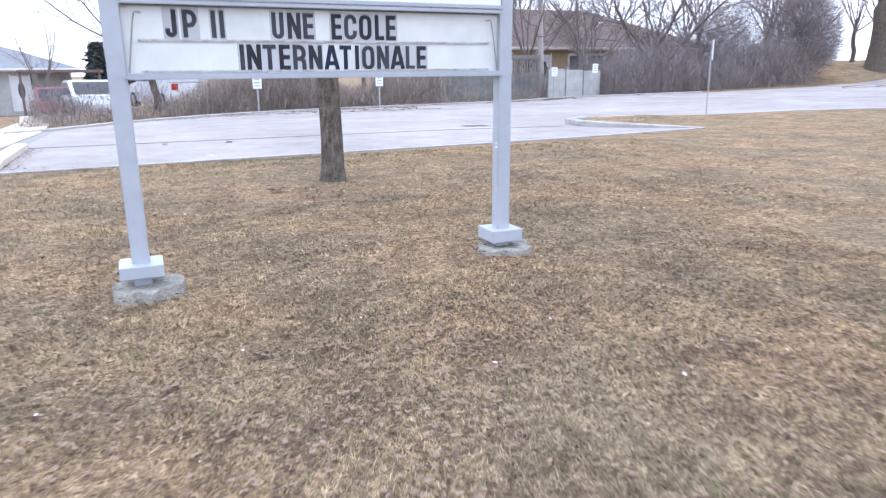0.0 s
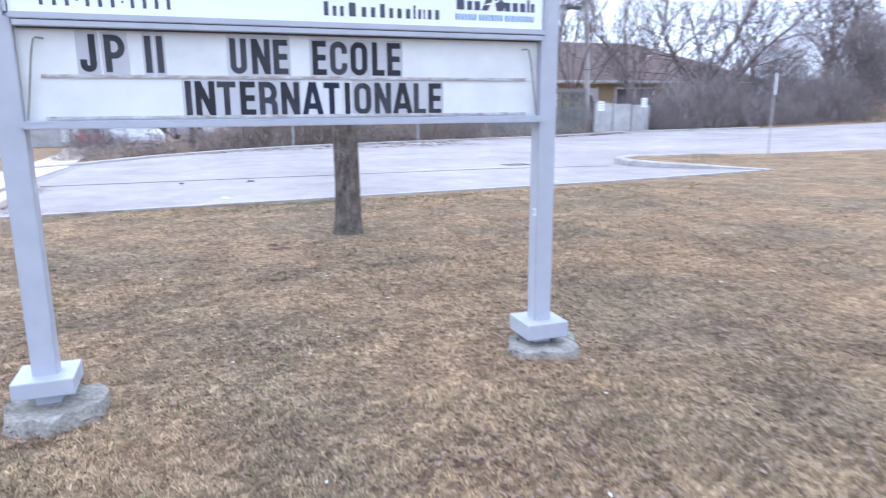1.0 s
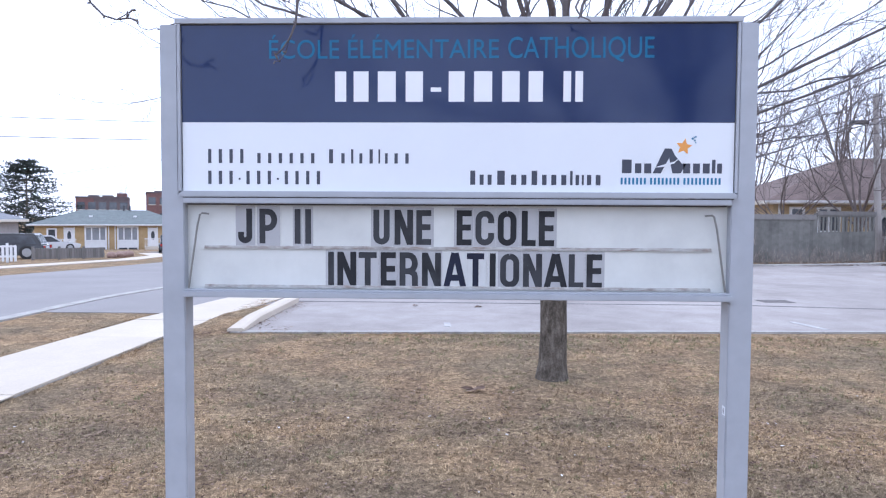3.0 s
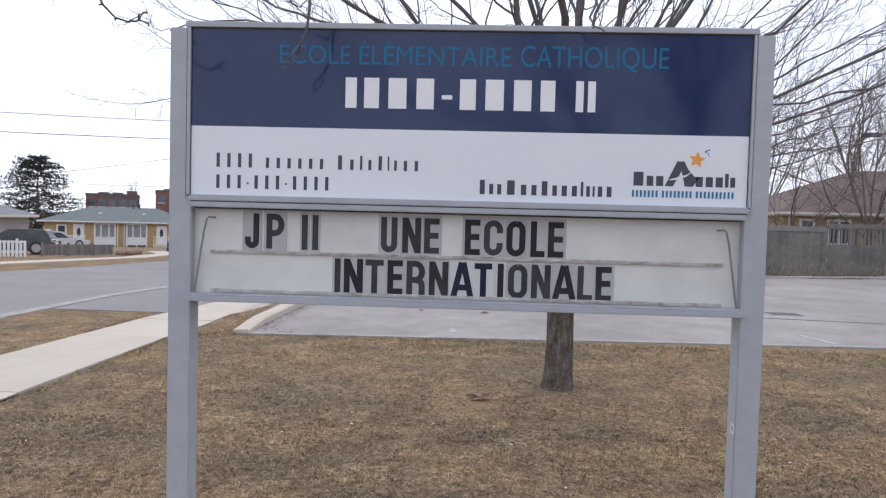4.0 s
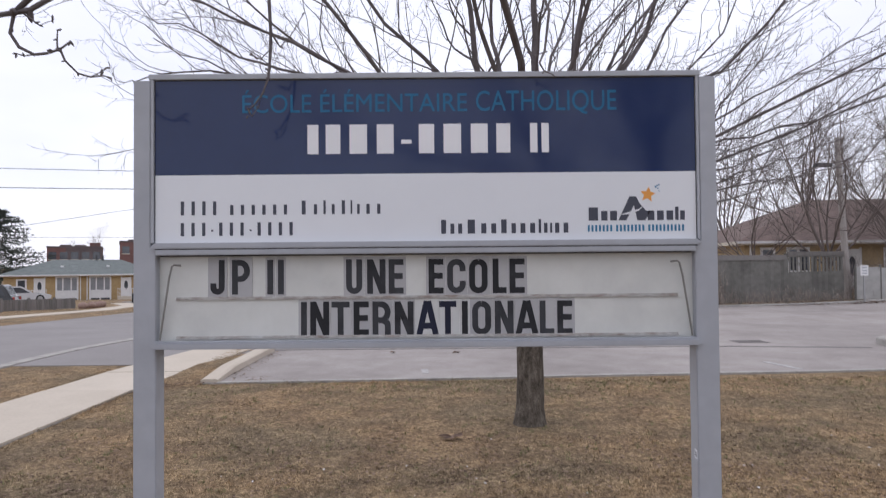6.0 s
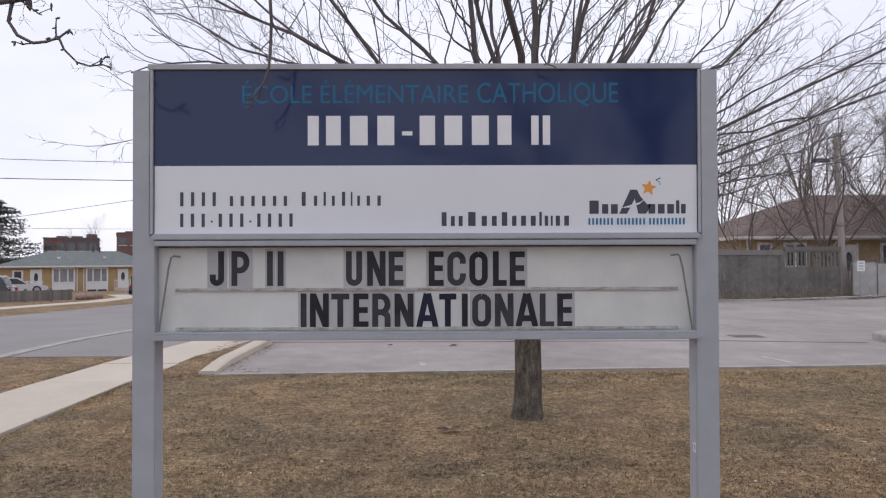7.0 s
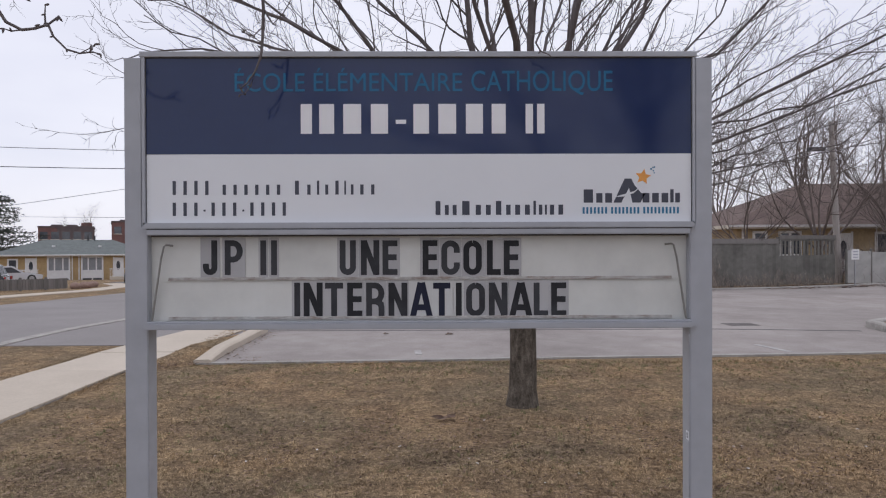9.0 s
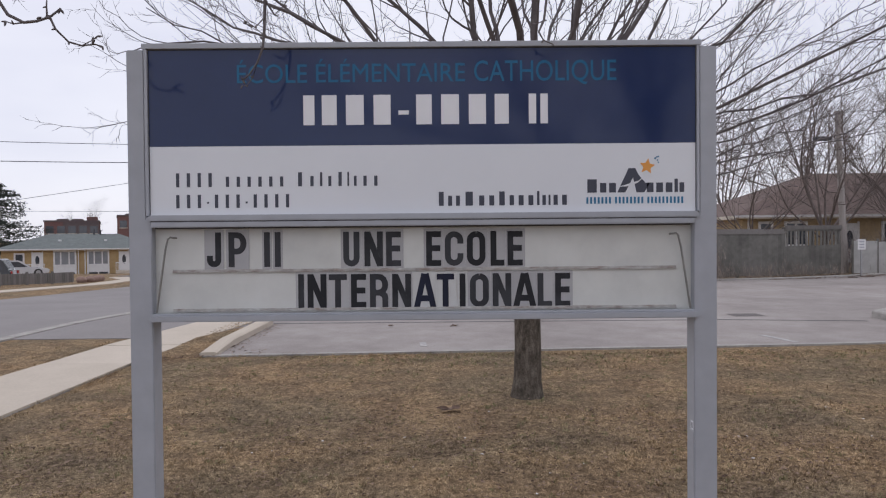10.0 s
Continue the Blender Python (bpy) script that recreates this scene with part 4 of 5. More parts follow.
# trees round the lot and beyond
bare_tree("bare_tree", 26.5, 31.5, 3, 9.5, 0.24, 8, "leafless tree with forked grey limbs beside the driveway", M_TWIGFAR, first=0.16, group="trees by the brown-roofed house")
bare_tree("bare_tree", 21.5, 31.0, 5, 8.0, 0.13, 8, "slender leafless tree behind the pale fence panel", M_TWIGFAR, first=0.22, group="trees by the brown-roofed house", kids=(0, 6, 8, 9))
bare_tree("bare_tree", 18.2, 30.5, 6, 9.0, 0.15, 9, "slender leafless tree beside the grey fence", M_TWIGFAR, first=0.2, group="trees by the brown-roofed house", kids=(0, 5, 7, 8))
bare_tree("bare_tree", 22.8, 32.2, 21, 7.5, 0.11, 9, "small bushy leafless tree before the tan-brick bungalow", M_TWIGFAR, first=0.16, group="trees by the brown-roofed house", kids=(0, 6, 8, 9))
bare_tree("bare_tree", 15.2, 31.8, 22, 7.0, 0.10, 9, "small bushy leafless tree behind the grey fence", M_TWIGFAR, first=0.2, group="trees by the brown-roofed house", kids=(0, 6, 8, 9))
back = bare_tree("bare_tree", 27, 48, 7, 13, 0.22, 9, "tall leafless tree behind the brown-roofed house", M_TWIGFAR, first=0.25, group="trees behind the house", kids=(0, 5, 7, 8))
for x, y, s, a in ((20.5, 47, 0.92, 40), (34, 45, 0.95, 110), (38, 40, 0.85, 200), (33, 36, 0.75, 300), (45, 40, 0.9, 20), (52, 45, 1.0, 70), (60, 38, 0.9, 160), (16, 52, 0.8, 250), (68, 47, 1.0, 80), (41, 34, 0.7, 33), (46.5, 34, 0.75, 140), (51, 33.5, 0.7, 222), (57, 33, 0.8, 301), (62, 36, 0.85, 12), (37.5, 33.5, 0.62, 95), (72, 40, 0.95, 190), (78, 45, 1.05, 260)):
    copy_thing(back, pose(x, y, gz(x, y), 0, 0, a) @ Matrix.Diagonal((s, s, s, 1)))
big = bare_tree("bare_tree", 42.3, 29.3, 9, 14, 0.6, 7, "thick dark-trunked leafless tree beside the driveway", M_TWIGFAR, first=0.33)
lr = random.Random(77)
lv, lf = [], []
for z0, d in ((5.2, (-0.62, 0.62, 0.42)), (6.0, (-0.75, 0.45, 0.3)), (6.6, (-0.5, 0.8, 0.25)), (5.6, (-0.6, -0.3, 0.5))):
    grow(lv, lf, lr, Vector((0, 0, z0)), Vector(d).normalized(), lr.uniform(8, 11), 0.16, 3, -0.01, 0.12, (0, 5, 6, 8), 0.42, (3, 3, 4, 6))
raw("boughs", lv, lf, M_TWIGFAR, big, "long low boughs reaching over the driveway")
bare_tree("bare_tree", 0.55, 26.6, 12, 7.5, 0.14, 6, "leafless tree at the edge of the lot", M_TWIGFAR, first=0.3)
bare_tree("bare_tree", -4.4, 40.5, 13, 6.0, 0.1, 5, "small leafless tree in a front garden", M_TWIGFAR, first=0.25)
bare_tree("bare_tree", -59, 118, 14, 10, 0.2, 6, "distant leafless tree between apartment blocks", M_TWIGFAR, first=0.3)
bare_tree("bare_tree", 5.4, -6.0, 15, 9, 0.26, 8, "leafless tree across the lawn, mirrored in the panel", M_TWIGFAR, first=0.22)


def conifer(x, y, seed, height, width, label, gap=0.12):
    rng = random.Random(seed)
    t = thing("conifer_tree", pose(x, y, gz(x, y)), label, "tree", "conifers")
    part("trunk", cyl((0, 0, -0.1), (0, 0, height * 0.95), 0.025 * height, 0.02, 8), M_BARK, t)
    v, f = [], []
    bv, bf = [], []
    for i in range(int(height * 30)):
        z = height * (0.02 + 0.96 * rng.random() ** 1.15)
        k = 1 - z / height
        L = width / 2 * (0.08 + 0.98 * k ** 0.6) * rng.uniform(0.6, 1.1)
        az = rng.uniform(0, 2 * math.pi)
        tip = Vector((math.cos(az) * L, math.sin(az) * L, z + L * rng.uniform(-0.15, 0.2)))
        root = Vector((0, 0, z))
        tube(bv, bf, [root, root.lerp(tip, 0.5), tip], [0.03, 0.02, 0.006], 3)
        for j in range(24):
            p = root.lerp(tip, rng.uniform(0.25, 1.05)) + Vector((rng.gauss(0, 0.13), rng.gauss(0, 0.13), rng.gauss(0, 0.1)))
            for q in range(3):
                a = Vector((rng.gauss(0, 1), rng.gauss(0, 1), rng.gauss(0, 0.7))).normalized() * rng.uniform(0.12, 0.3)
                b = a.cross(Vector((rng.gauss(0, 1), rng.gauss(0, 1), rng.gauss(0, 1)))).normalized() * 0.07
                o = len(v)
                v += [tuple(p - b), tuple(p + b), tuple(p + a)]
                f.append((o, o + 1, o + 2))
    raw("branchwork", bv, bf, M_BARK, t)
    raw("needles", v, f, M_NEEDLE, t, "dark green needle clumps")


conifer(-52.8, 83.2, 1, 10.6, 14.0, "large dark spruce behind the bungalows")
conifer(-55, 70, 2, 8.6, 7.0, "dark spruce beside another behind the grey house")
conifer(-2.6, 56, 3, 4.4, 2.8, "small dark spruce behind a bungalow")
conifer(-0.6, 57, 4, 6.4, 3.0, "dark spruce behind a bungalow")


def shrubs(name, path, width, height, count, material, label, seed, lean=0.6, thick=0.0055):
    """A mass of bare upright stems along a line."""
    rng = random.Random(seed)
    v, f = [], []
    segs = [(Vector(path[i]), Vector(path[i + 1])) for i in range(len(path) - 1)]
    lens = [(b - a).length for a, b in segs]
    for i in range(count):
        r = rng.uniform(0, sum(lens))
        k = 0
        while r > lens[k] and k < len(lens) - 1:
            r -= lens[k]
            k += 1
        a, b = segs[k]
        p = a.lerp(b, r / lens[k])
        n = Vector((-(b - a).y, (b - a).x)).normalized()
        p = p + n * rng.gauss(0, width / 3)
        hh = height * (0.65 + 0.5 * noise.noise((p.x * 0.45, p.y * 0.45, seed))) * rng.uniform(0.45, 1.1)
        z0 = gz(p.x, p.y) + (hh * rng.uniform(0, 0.75) if rng.random() < 0.85 else 0)
        q = Vector((p.x, p.y, z0))
        d = Vector((rng.gauss(0, lean), rng.gauss(0, lean), 1)).normalized()
        L = hh * rng.uniform(0.18, 0.45)
        w = Vector((rng.gauss(0, 1), rng.gauss(0, 1), 0)).normalized() * thick * rng.uniform(0.5, 1.3)
        m = q + d * L * 0.55
        e = m + (d + Vector((rng.gauss(0, 0.3), rng.gauss(0, 0.3), 0))).normalized() * L * 0.5
        o = len(v)
        v += [tuple(q - w), tuple(q + w), tuple(m + w * 0.7), tuple(m - w * 0.7), tuple(e)]
        f += [(o, o + 1, o + 2, o + 3), (o + 3, o + 2, o + 4)]
    return tagged(raw(name, v, f, material), label, "shrub", kind="stuff")


shrubs("hedge", [(0.9, 24.5), (6, 25.8), (11.5, 27.0)], 1.3, 2.3, 56000, M_SHRUB, "dense brown leafless hedge along the lot", 1)
shrubs("hedge", [(11.6, 26.8), (17.2, 28.0)], 0.4, 0.8, 1800, M_SHRUB, "low dry weeds along the foot of the grey fence", 2)
shrubs("hedge", [(20.3, 28.6), (24, 28.9), (30, 28.6), (33.5, 28.4)], 2.6, 3.6, 60000, M_SHRUBD, "tall grey-brown leafless thicket along the driveway", 3, thick=0.006)
shrubs("hedge", [(38, 36), (48, 41), (62, 48)], 3.0, 3.0, 9000, M_SHRUBD, "distant grey leafless thicket", 4, thick=0.013)


def bush(x, y, rx, ry, h, count, seed, label, thick=0.009):
    """A rounded mass of short crossing twigs."""
    rng = random.Random(seed)
    v, f = [], []
    for i in range(count):
        u = Vector((rng.gauss(0, 1), rng.gauss(0, 1), rng.gauss(0, 1))).normalized() * rng.random() ** 0.4
        lump = 1 + 0.28 * noise.noise((u.x * 2.2 + seed, u.y * 2.2, u.z * 2.2))
        p = Vector((x + u.x * rx * lump, y + u.y * ry * lump, 0))
        p.z = gz(p.x, p.y) + h * 0.46 * (1 + u.z * lump)
        d = (Vector((u.x, u.y, 0.6 + 0.3 * u.z)) + Vector((rng.gauss(0, 0.5), rng.gauss(0, 0.5), rng.gauss(0, 0.5)))).normalized()
        L = rng.uniform(0.25, 0.9)
        w = d.cross(Vector((rng.gauss(0, 1), rng.gauss(0, 1), rng.gauss(0, 1)))).normalized() * thick * rng.uniform(0.5, 1.2)
        e = p + d * L + Vector((0, 0, rng.uniform(0, 0.12)))
        m = p.lerp(e, 0.5) + Vector((rng.gauss(0, 0.05), rng.gauss(0, 0.05), 0))
        o = len(v)
        v += [tuple(p - w), tuple(p + w), tuple(m + w * 0.7), tuple(m - w * 0.7), tuple(e)]
        f += [(o, o + 1, o + 2, o + 3), (o + 3, o + 2, o + 4)]
    return tagged(raw("bush", v, f, M_SHRUBD), label, "shrub", group="bushes along the driveway")


bush(34.9, 28.6, 1.9, 1.7, 5.4, 15000, 1, "large rounded dense leafless bush beside the driveway")
bush(29.6, 30.2, 2.0, 1.6, 4.6, 7000, 2, "hazy grey leafless bush in the thicket", 0.007)
bush(26.2, 30.4, 1.7, 1.5, 4.0, 5000, 3, "lower grey leafless bush in the thicket", 0.007)
bush(32.0, 30.8, 1.8, 1.6, 5.2, 6000, 4, "tall thin grey leafless bush in the thicket", 0.007)
shrubs("hedge", [(-3.3, 24), (-2.2, 23.6), (-0.6, 24.6), (1.6, 25.2)], 1.0, 0.75, 6000, M_SHRUB, "low brown bushes beside the driveway corner", 5)
shrubs("hedge", [(-3.4, 27), (-1.5, 27.5)], 1.2, 1.7, 2600, M_SHRUBD, "brown leafless bush before the parked cars", 6)
shrubs("hedge", [(17.5, 29.4), (20.5, 29.2)], 1.5, 3.0, 3000, M_SHRUBD, "bare shrubs behind the pale panel", 9)

shrubs("hedge", [(-2.9, 26.6), (-0.6, 26.9), (1.0, 26.4)], 0.7, 2.2, 1500, M_SHRUBD, "thin bare stems before the parked cars", 11, thick=0.008)

# ---- houses ----
def hip_roof(w, d, z0, z1, ox=0.5, ridge=None, x0=None):
    """A hip roof over a footprint x -w/2..w/2, y 0..d, with eaves."""
    b = bmesh.new()
    X0, X1, Y0, Y1 = -w / 2 - ox, w / 2 + ox, -ox, d + ox
    r = (w - d) / 2 if ridge is None else ridge / 2
    r = max(r, 0.4)
    c = [b.verts.new(p) for p in ((X0, Y0, z0), (X1, Y0, z0), (X1, Y1, z0), (X0, Y1, z0), (-r, d / 2, z1), (r, d / 2, z1))]
    for q in ((0, 1, 5, 4), (1, 2, 5), (2, 3, 4, 5), (3, 0, 4), (3, 2, 1, 0)):
        b.faces.new([c[i] for i in q])
    return b


def window(parent, x0, x1, z0, z1, mullions=(), glass=None, fr=0.15):
    w = part("window", box(x0 - 0.0, x1, -0.035, 0.02, z0, z1), glass or M_GLASS, parent, "dark glazed window")
    b = box(x0 - fr, x1 + fr, -0.07, 0.0, z1, z1 + fr)
    box(x0 - fr, x1 + fr, -0.09, 0.0, z0 - fr, z0, bm=b)
    box(x0 - fr, x0, -0.07, 0.0, z0, z1, bm=b)
    box(x1, x1 + fr, -0.07, 0.0, z0, z1, bm=b)
    for m in mullions:
        box(m - 0.06, m + 0.06, -0.06, 0.0, z0, z1, bm=b)
    part("frame", b, M_TRIMW, w, "white window frame")
    return w


def door(parent, x0, x1, z0, z1):
    d = part("door", box(x0, x1, -0.05, 0.02, z0, z1, 0.01), M_TRIMW, parent, "white door with an oval light")
    b = bmesh.new()
    bmesh.ops.create_circle(b, cap_ends=True, segments=14, radius=0.5, matrix=Matrix.Translation(((x0 + x1) / 2, -0.056, z0 + (z1 - z0) * 0.58)) @ Matrix.Rotation(radians(90), 4, "X") @ Matrix.Diagonal((0.36, 0.95, 1, 1)))
    part("light", b, M_GLASS, d)
    b = box(x0 - 0.08, x0, -0.07, 0, z0, z1 + 0.08)
    box(x1, x1 + 0.08, -0.07, 0, z0, z1 + 0.08, bm=b)
    part("frame", b, M_TRIMW, d)
    return d


def bungalow(m, w, d, eave, ridge, wall, roof, label, ridge_len=None):
    h = thing("bungalow", m, label, "house", "bungalows")
    part("wall", box(-w / 2, w / 2, 0, d, -0.8, eave), wall, h)
    part("roof", hip_roof(w, d, eave + 0.12, ridge, 0.55, ridge_len), roof, h, "low hipped shingle roof")
    part("fascia", box(-w / 2 - 0.56, w / 2 + 0.56, -0.57, d + 0.57, eave - 0.06, eave + 0.12), M_SOFFIT, h, "pale eaves board")
    b = box(-w / 2 - 0.60, w / 2 + 0.60, -0.66, -0.57, eave + 0.01, eave + 0.12)
    part("gutter", b, M_TRIMW, h)
    return h


# semi-detached bungalow with green-grey roof across the street
H1 = bungalow(pose(-34.9, 69.6, -1.9, 0, 0, 24), 13.8, 9, 2.72, 4.35, M_BRICKY, M_ROOFG, "yellow-brick semi-detached bungalow with green-grey hipped roof", 6.5)
for s in (-1, 1):
    a, b_ = sorted((s * 0.62, s * 2.35))
    window(H1, a, b_, 1.25, 2.5, (a + 0.5, b_ - 0.5), M_CURTAIN)
    part("panel", box(a - 0.15, b_ + 0.15, -0.06, 0.0, 0.55, 1.16), M_TRIMW, H1, "white panel under a window")
    window(H1, a, b_, 0.08, 0.42, ((a + b_) / 2,))
    a, b_ = sorted((s * 3.45, s * 4.28))
    door(H1, a, b_, 0.55, 2.5)
    part("porch", box(a - 0.35, b_ + 0.35, -1.3, 0, -0.3, 0.55, 0.01), M_CONC, H1)
    bb = bmesh.new()
    for i in range(9):
        xx = a - 0.3 + i * (b_ - a + 0.6) / 8
        box(xx - 0.02, xx + 0.02, -1.28, -1.24, 0.55, 1.35, bm=bb)
    box(a - 0.35, b_ + 0.35, -1.29, -1.22, 1.33, 1.4, bm=bb)
    part("porch_railing", bb, M_TRIMW, H1, "white porch railing")
    a, b_ = sorted((s * 5.1, s * 5.7))
    window(H1, a, b_, 1.6, 2.3)
    part("downspout", cyl((s * 0.3, -0.08, 0), (s * 0.3, -0.08, 2.7), 0.05, sides=8), M_TRIMW, H1)
    part("roof_vent", box(s * 2.1 - 0.15, s * 2.1 + 0.15, 1.9, 2.2, 3.5, 3.75), M_TRIMW, H1)
for xx in (0.9, 1.5):
    part("vent_pipe", cyl((xx, 4.25, 4.2), (xx, 4.25, 4.8), 0.09, sides=8), M_SIGNDARK, H1)

# grey-brick bungalow beside it
H2 = bungalow(pose(-35.2, 42.2, -1.1, 0, 0, 18), 11, 8, 2.45, 4.1, M_BRICKG, M_ROOFS, "grey-brick bungalow with slate-grey hipped roof", 3.5)
window(H2, 1.9, 2.5, 1.3, 2.1)
window(H2, -2.5, -1.0, 1.2, 2.1, (-1.75,))
part("meter_box", box(3.4, 3.75, -0.15, 0, 1.7, 2.0), M_METAL, H2)
part("vent_hood", box(1.35, 1.6, -0.12, 0, 0.7, 0.95), M_SIGNDARK, H2)

# brown-roofed bungalow behind the grey fence
H3 = bungalow(pose(25.1, 35.2, -0.07, 0, 0, -2), 17.0, 10, 2.6, 5.25, M_BRICKY2, M_ROOFB, "tan-brick bungalow with brown hipped roof behind fence", 5.5)
window(H3, -6.3, -5.4, 1.25, 2.3, (-5.85,), fr=0.12)
window(H3, -7.6, -7.1, 1.25, 2.3, fr=0.12)
door(H3, -3.6, -2.8, 0.3, 2.3)
window(H3, -1.5, 0.9, 1.3, 2.25, (-0.3,), fr=0.12)
window(H3, 3.0, 5.2, 1.3, 2.2, (4.1,), fr=0.12)
window(H3, 5.9, 7.2, 1.3, 2.2, fr=0.12)
for xx in (-8.2, 2.0):
    part("downspout", box(xx - 0.06, xx + 0.06, -0.1, -0.02, 0, 2.6), M_TRIMW, H3)
for xx, yy in ((-2.2, 3.5), (0.5, 3.2), (2.6, 3.0)):
    part("roof_vent", box(xx - 0.16, xx + 0.16, yy, yy + 0.3, 4.15, 4.42), M_TRIMW, H3)

# pale bungalow past the cars
H4 = bungalow(pose(-8.7, 46.5, -0.95, 0, 0, 4), 10, 8, 2.55, 4.0, M_PALE, M_ROOFS, "pale grey bungalow with white door and slate roof", 3)
door(H4, 2.0, 2.9, 0.25, 2.25)
window(H4, -1.5, 0.2, 1.0, 2.1, (-0.6,))


cp = thing("carport", pose(-4.0, 44.0, gz(-4.0, 44.0)), "low dark-edged carport beside the pale bungalow", "carport")
part("roof", box(-2.0, 2.1, 0, 3.0, 2.22, 2.38, 0.02), M_ROOFB, cp)
for xx in (-1.9, 2.0):
    part("post", box(xx - 0.06, xx + 0.06, 0.1, 0.22, -0.1, 2.22), M_ROOFB, cp)


def apartment(x, y, yaw, w, d, h, storeys, cols, wall, label):
    t = thing("apartment_building", pose(x, y, -2.5, 0, 0, yaw), label, "building", "apartment blocks")
    part("wall", box(-w / 2, w / 2, 0, d, 0, h), wall, t)
    part("roof", box(-w / 2 - 0.1, w / 2 + 0.1, -0.1, d + 0.1, h, h + 0.25), M_BRICKD, t)
    # flat sheet of darker brick over the right two thirds of the front
    part("balcony_face", box(-w * 0.16, w / 2 - 0.02, -0.04, -0.002, 0, h - 0.02), M_BRICKD, t, "flat dark-brick balcony face")
    for i in range(3):
        xx = -w / 2 + w * (0.3 + 0.28 * i)
        part("roof_house", box(xx - 0.8, xx + 0.8, d * 0.3, d * 0.7, h + 0.25, h + 0.6 + 0.35 * (i == 2)), M_BRICKD if i < 2 else wall, t)
    for s in range(storeys):
        for c in range(cols):
            xx = -w / 2 + w * (c + 0.5) / cols
            zz = h - 2.7 * s - 1.9
            wd = part("window", box(xx - 0.55, xx + 0.55, -0.06, 0.05, zz, zz + 1.2), M_GLASS, t)
            part("sill", box(xx - 0.65, xx + 0.65, -0.12, 0, zz - 0.12, zz), M_SOFFIT, wd)


apartment(-58.8, 111.6, 26, 7.9, 12, 7.35, 3, 5, M_BRICKR, "distant red-brown brick apartment block with flat roof")
apartment(-49.6, 116, 26, 7, 12, 8.3, 3, 4, M_BRICKR, "second distant red-brown apartment block")


# ---- fences ----
def board_mesh(name, w, h, t, material, point=0.0):
    b = prism([(-w / 2, 0), (w / 2, 0), (w / 2, h - point), (0, h), (-w / 2, h - point)] if point else [(-w / 2, 0), (w / 2, 0), (w / 2, h), (-w / 2, h)], -t / 2, t / 2)
    me = bpy.data.meshes.new(name)
    b.to_mesh(me)
    b.free()
    me.materials.append(material)
    return me


def fence(name, a, b, height, step, width, material, label, point=0.0, post_every=2.2, lift=0.05, wave=0.0, post_h=None):
    a, b = Vector(a), Vector(b)
    d = b - a
    yaw = math.degrees(math.atan2(d.y, d.x))
    t = thing(name, pose(a.x, a.y, gz(a.x, a.y), 0, 0, yaw), label, "fence")
    me = board_mesh("board", width, height, 0.022, material, point)
    L = d.length
    drop = gz(b.x, b.y) - gz(a.x, a.y)
    for i in range(int(L / step) + 1):
        o = new("board", me)
        o.parent = t
        x = i * step
        o.location = (x, -0.03, lift + drop * x / L + wave * math.sin(i * 12.9898))
    for i in range(int(L / post_every) + 1):
        x = min(L, i * post_every)
        ph = post_h or height + 0.12
        part("post", box(x - 0.05, x + 0.05, 0, 0.1, drop * x / L - 0.1, drop * x / L + ph, 0.01), material, t)
    for z in (height * 0.25, height * 0.85):
        part("rail", box(0, L, -0.015, 0.05, z + lift + min(0, drop), z + lift + 0.09 + min(0, drop)), material, t)
    return t


F1 = fence("board_fence", (10.8, 27.45), (14.9, 28.1), 1.75, 0.142, 0.14, M_FENCE, "weathered grey solid board fence behind the lot", wave=0.006)
F2 = fence("board_fence", (14.95, 28.1), (17.4, 28.5), 1.15, 0.142, 0.14, M_FENCE, "weathered grey board fence with open slatted top", wave=0.006, post_h=1.95, post_every=1.2)
pk = board_mesh("slat", 0.075, 0.62, 0.02, M_FENCE)
for i in range(15):
    o = new("slat", pk)
    o.parent = F2
    o.location = (0.1 + i * 0.165, -0.03, 1.2)
part("top_rail", box(0, 2.5, -0.04, 0.06, 1.8, 1.88), M_FENCE, F2)
part("cap_board", box(0, 2.5, -0.075, -0.042, 1.86, 2.02), M_FENCEB, F2, "paler cap board")
part("cap_board", box(0, 4.15, -0.075, -0.042, 1.70, 1.90), M_FENCEB, F1, "paler cap board")
PP = thing("pale_wall_panel", pose(17.7, 28.15, gz(18.5, 28), 0, 0, -6), "pale weathered panel fence between bare shrubs", "fence")
for i in range(3):
    part("panel", box(i * 0.93, i * 0.93 + 0.9, -0.03, 0.03, 0.02, 1.3 - 0.04 * i, 0.008), M_PALE, PP)
for i in range(4):
    part("post", box(i * 0.93 - 0.04, i * 0.93 + 0.01, -0.04, 0.05, -0.1, 1.38), M_FENCE, PP)
fence("picket_fence", (-23.6, 31.6), (-20.2, 33.2), 0.8, 0.17, 0.11, M_TRIMW, "white picket fence across the street", 0.06, 1.7)
fence("picket_fence", (-21.3, 36.2), (-19.9, 40.6), 0.6, 0.16, 0.14, M_FENCEB, "old grey low picket fence across the street", 0.04, 1.6)

# rocks by the far sidewalk
for i in range(6):
    r = random.Random(i + 30)
    b = bmesh.new()
    bmesh.ops.create_icosphere(b, subdivisions=2, radius=0.26 + 0.1 * r.random())
    for q in b.verts:
        q.co *= 1 + 0.25 * noise.noise(q.co * 2.3 + Vector((i, 0, 0)))
        q.co.z *= 0.75
    o = part("rock", b, M_ROCK)
    x, y = -19.6 - r.uniform(0, 1.3), 41.5 + i * 0.65
    o.location = (x, y, gz(x, y) + 0.15)
    tagged(o, "brown boulder beside the far sidewalk", "rock", "boulders")


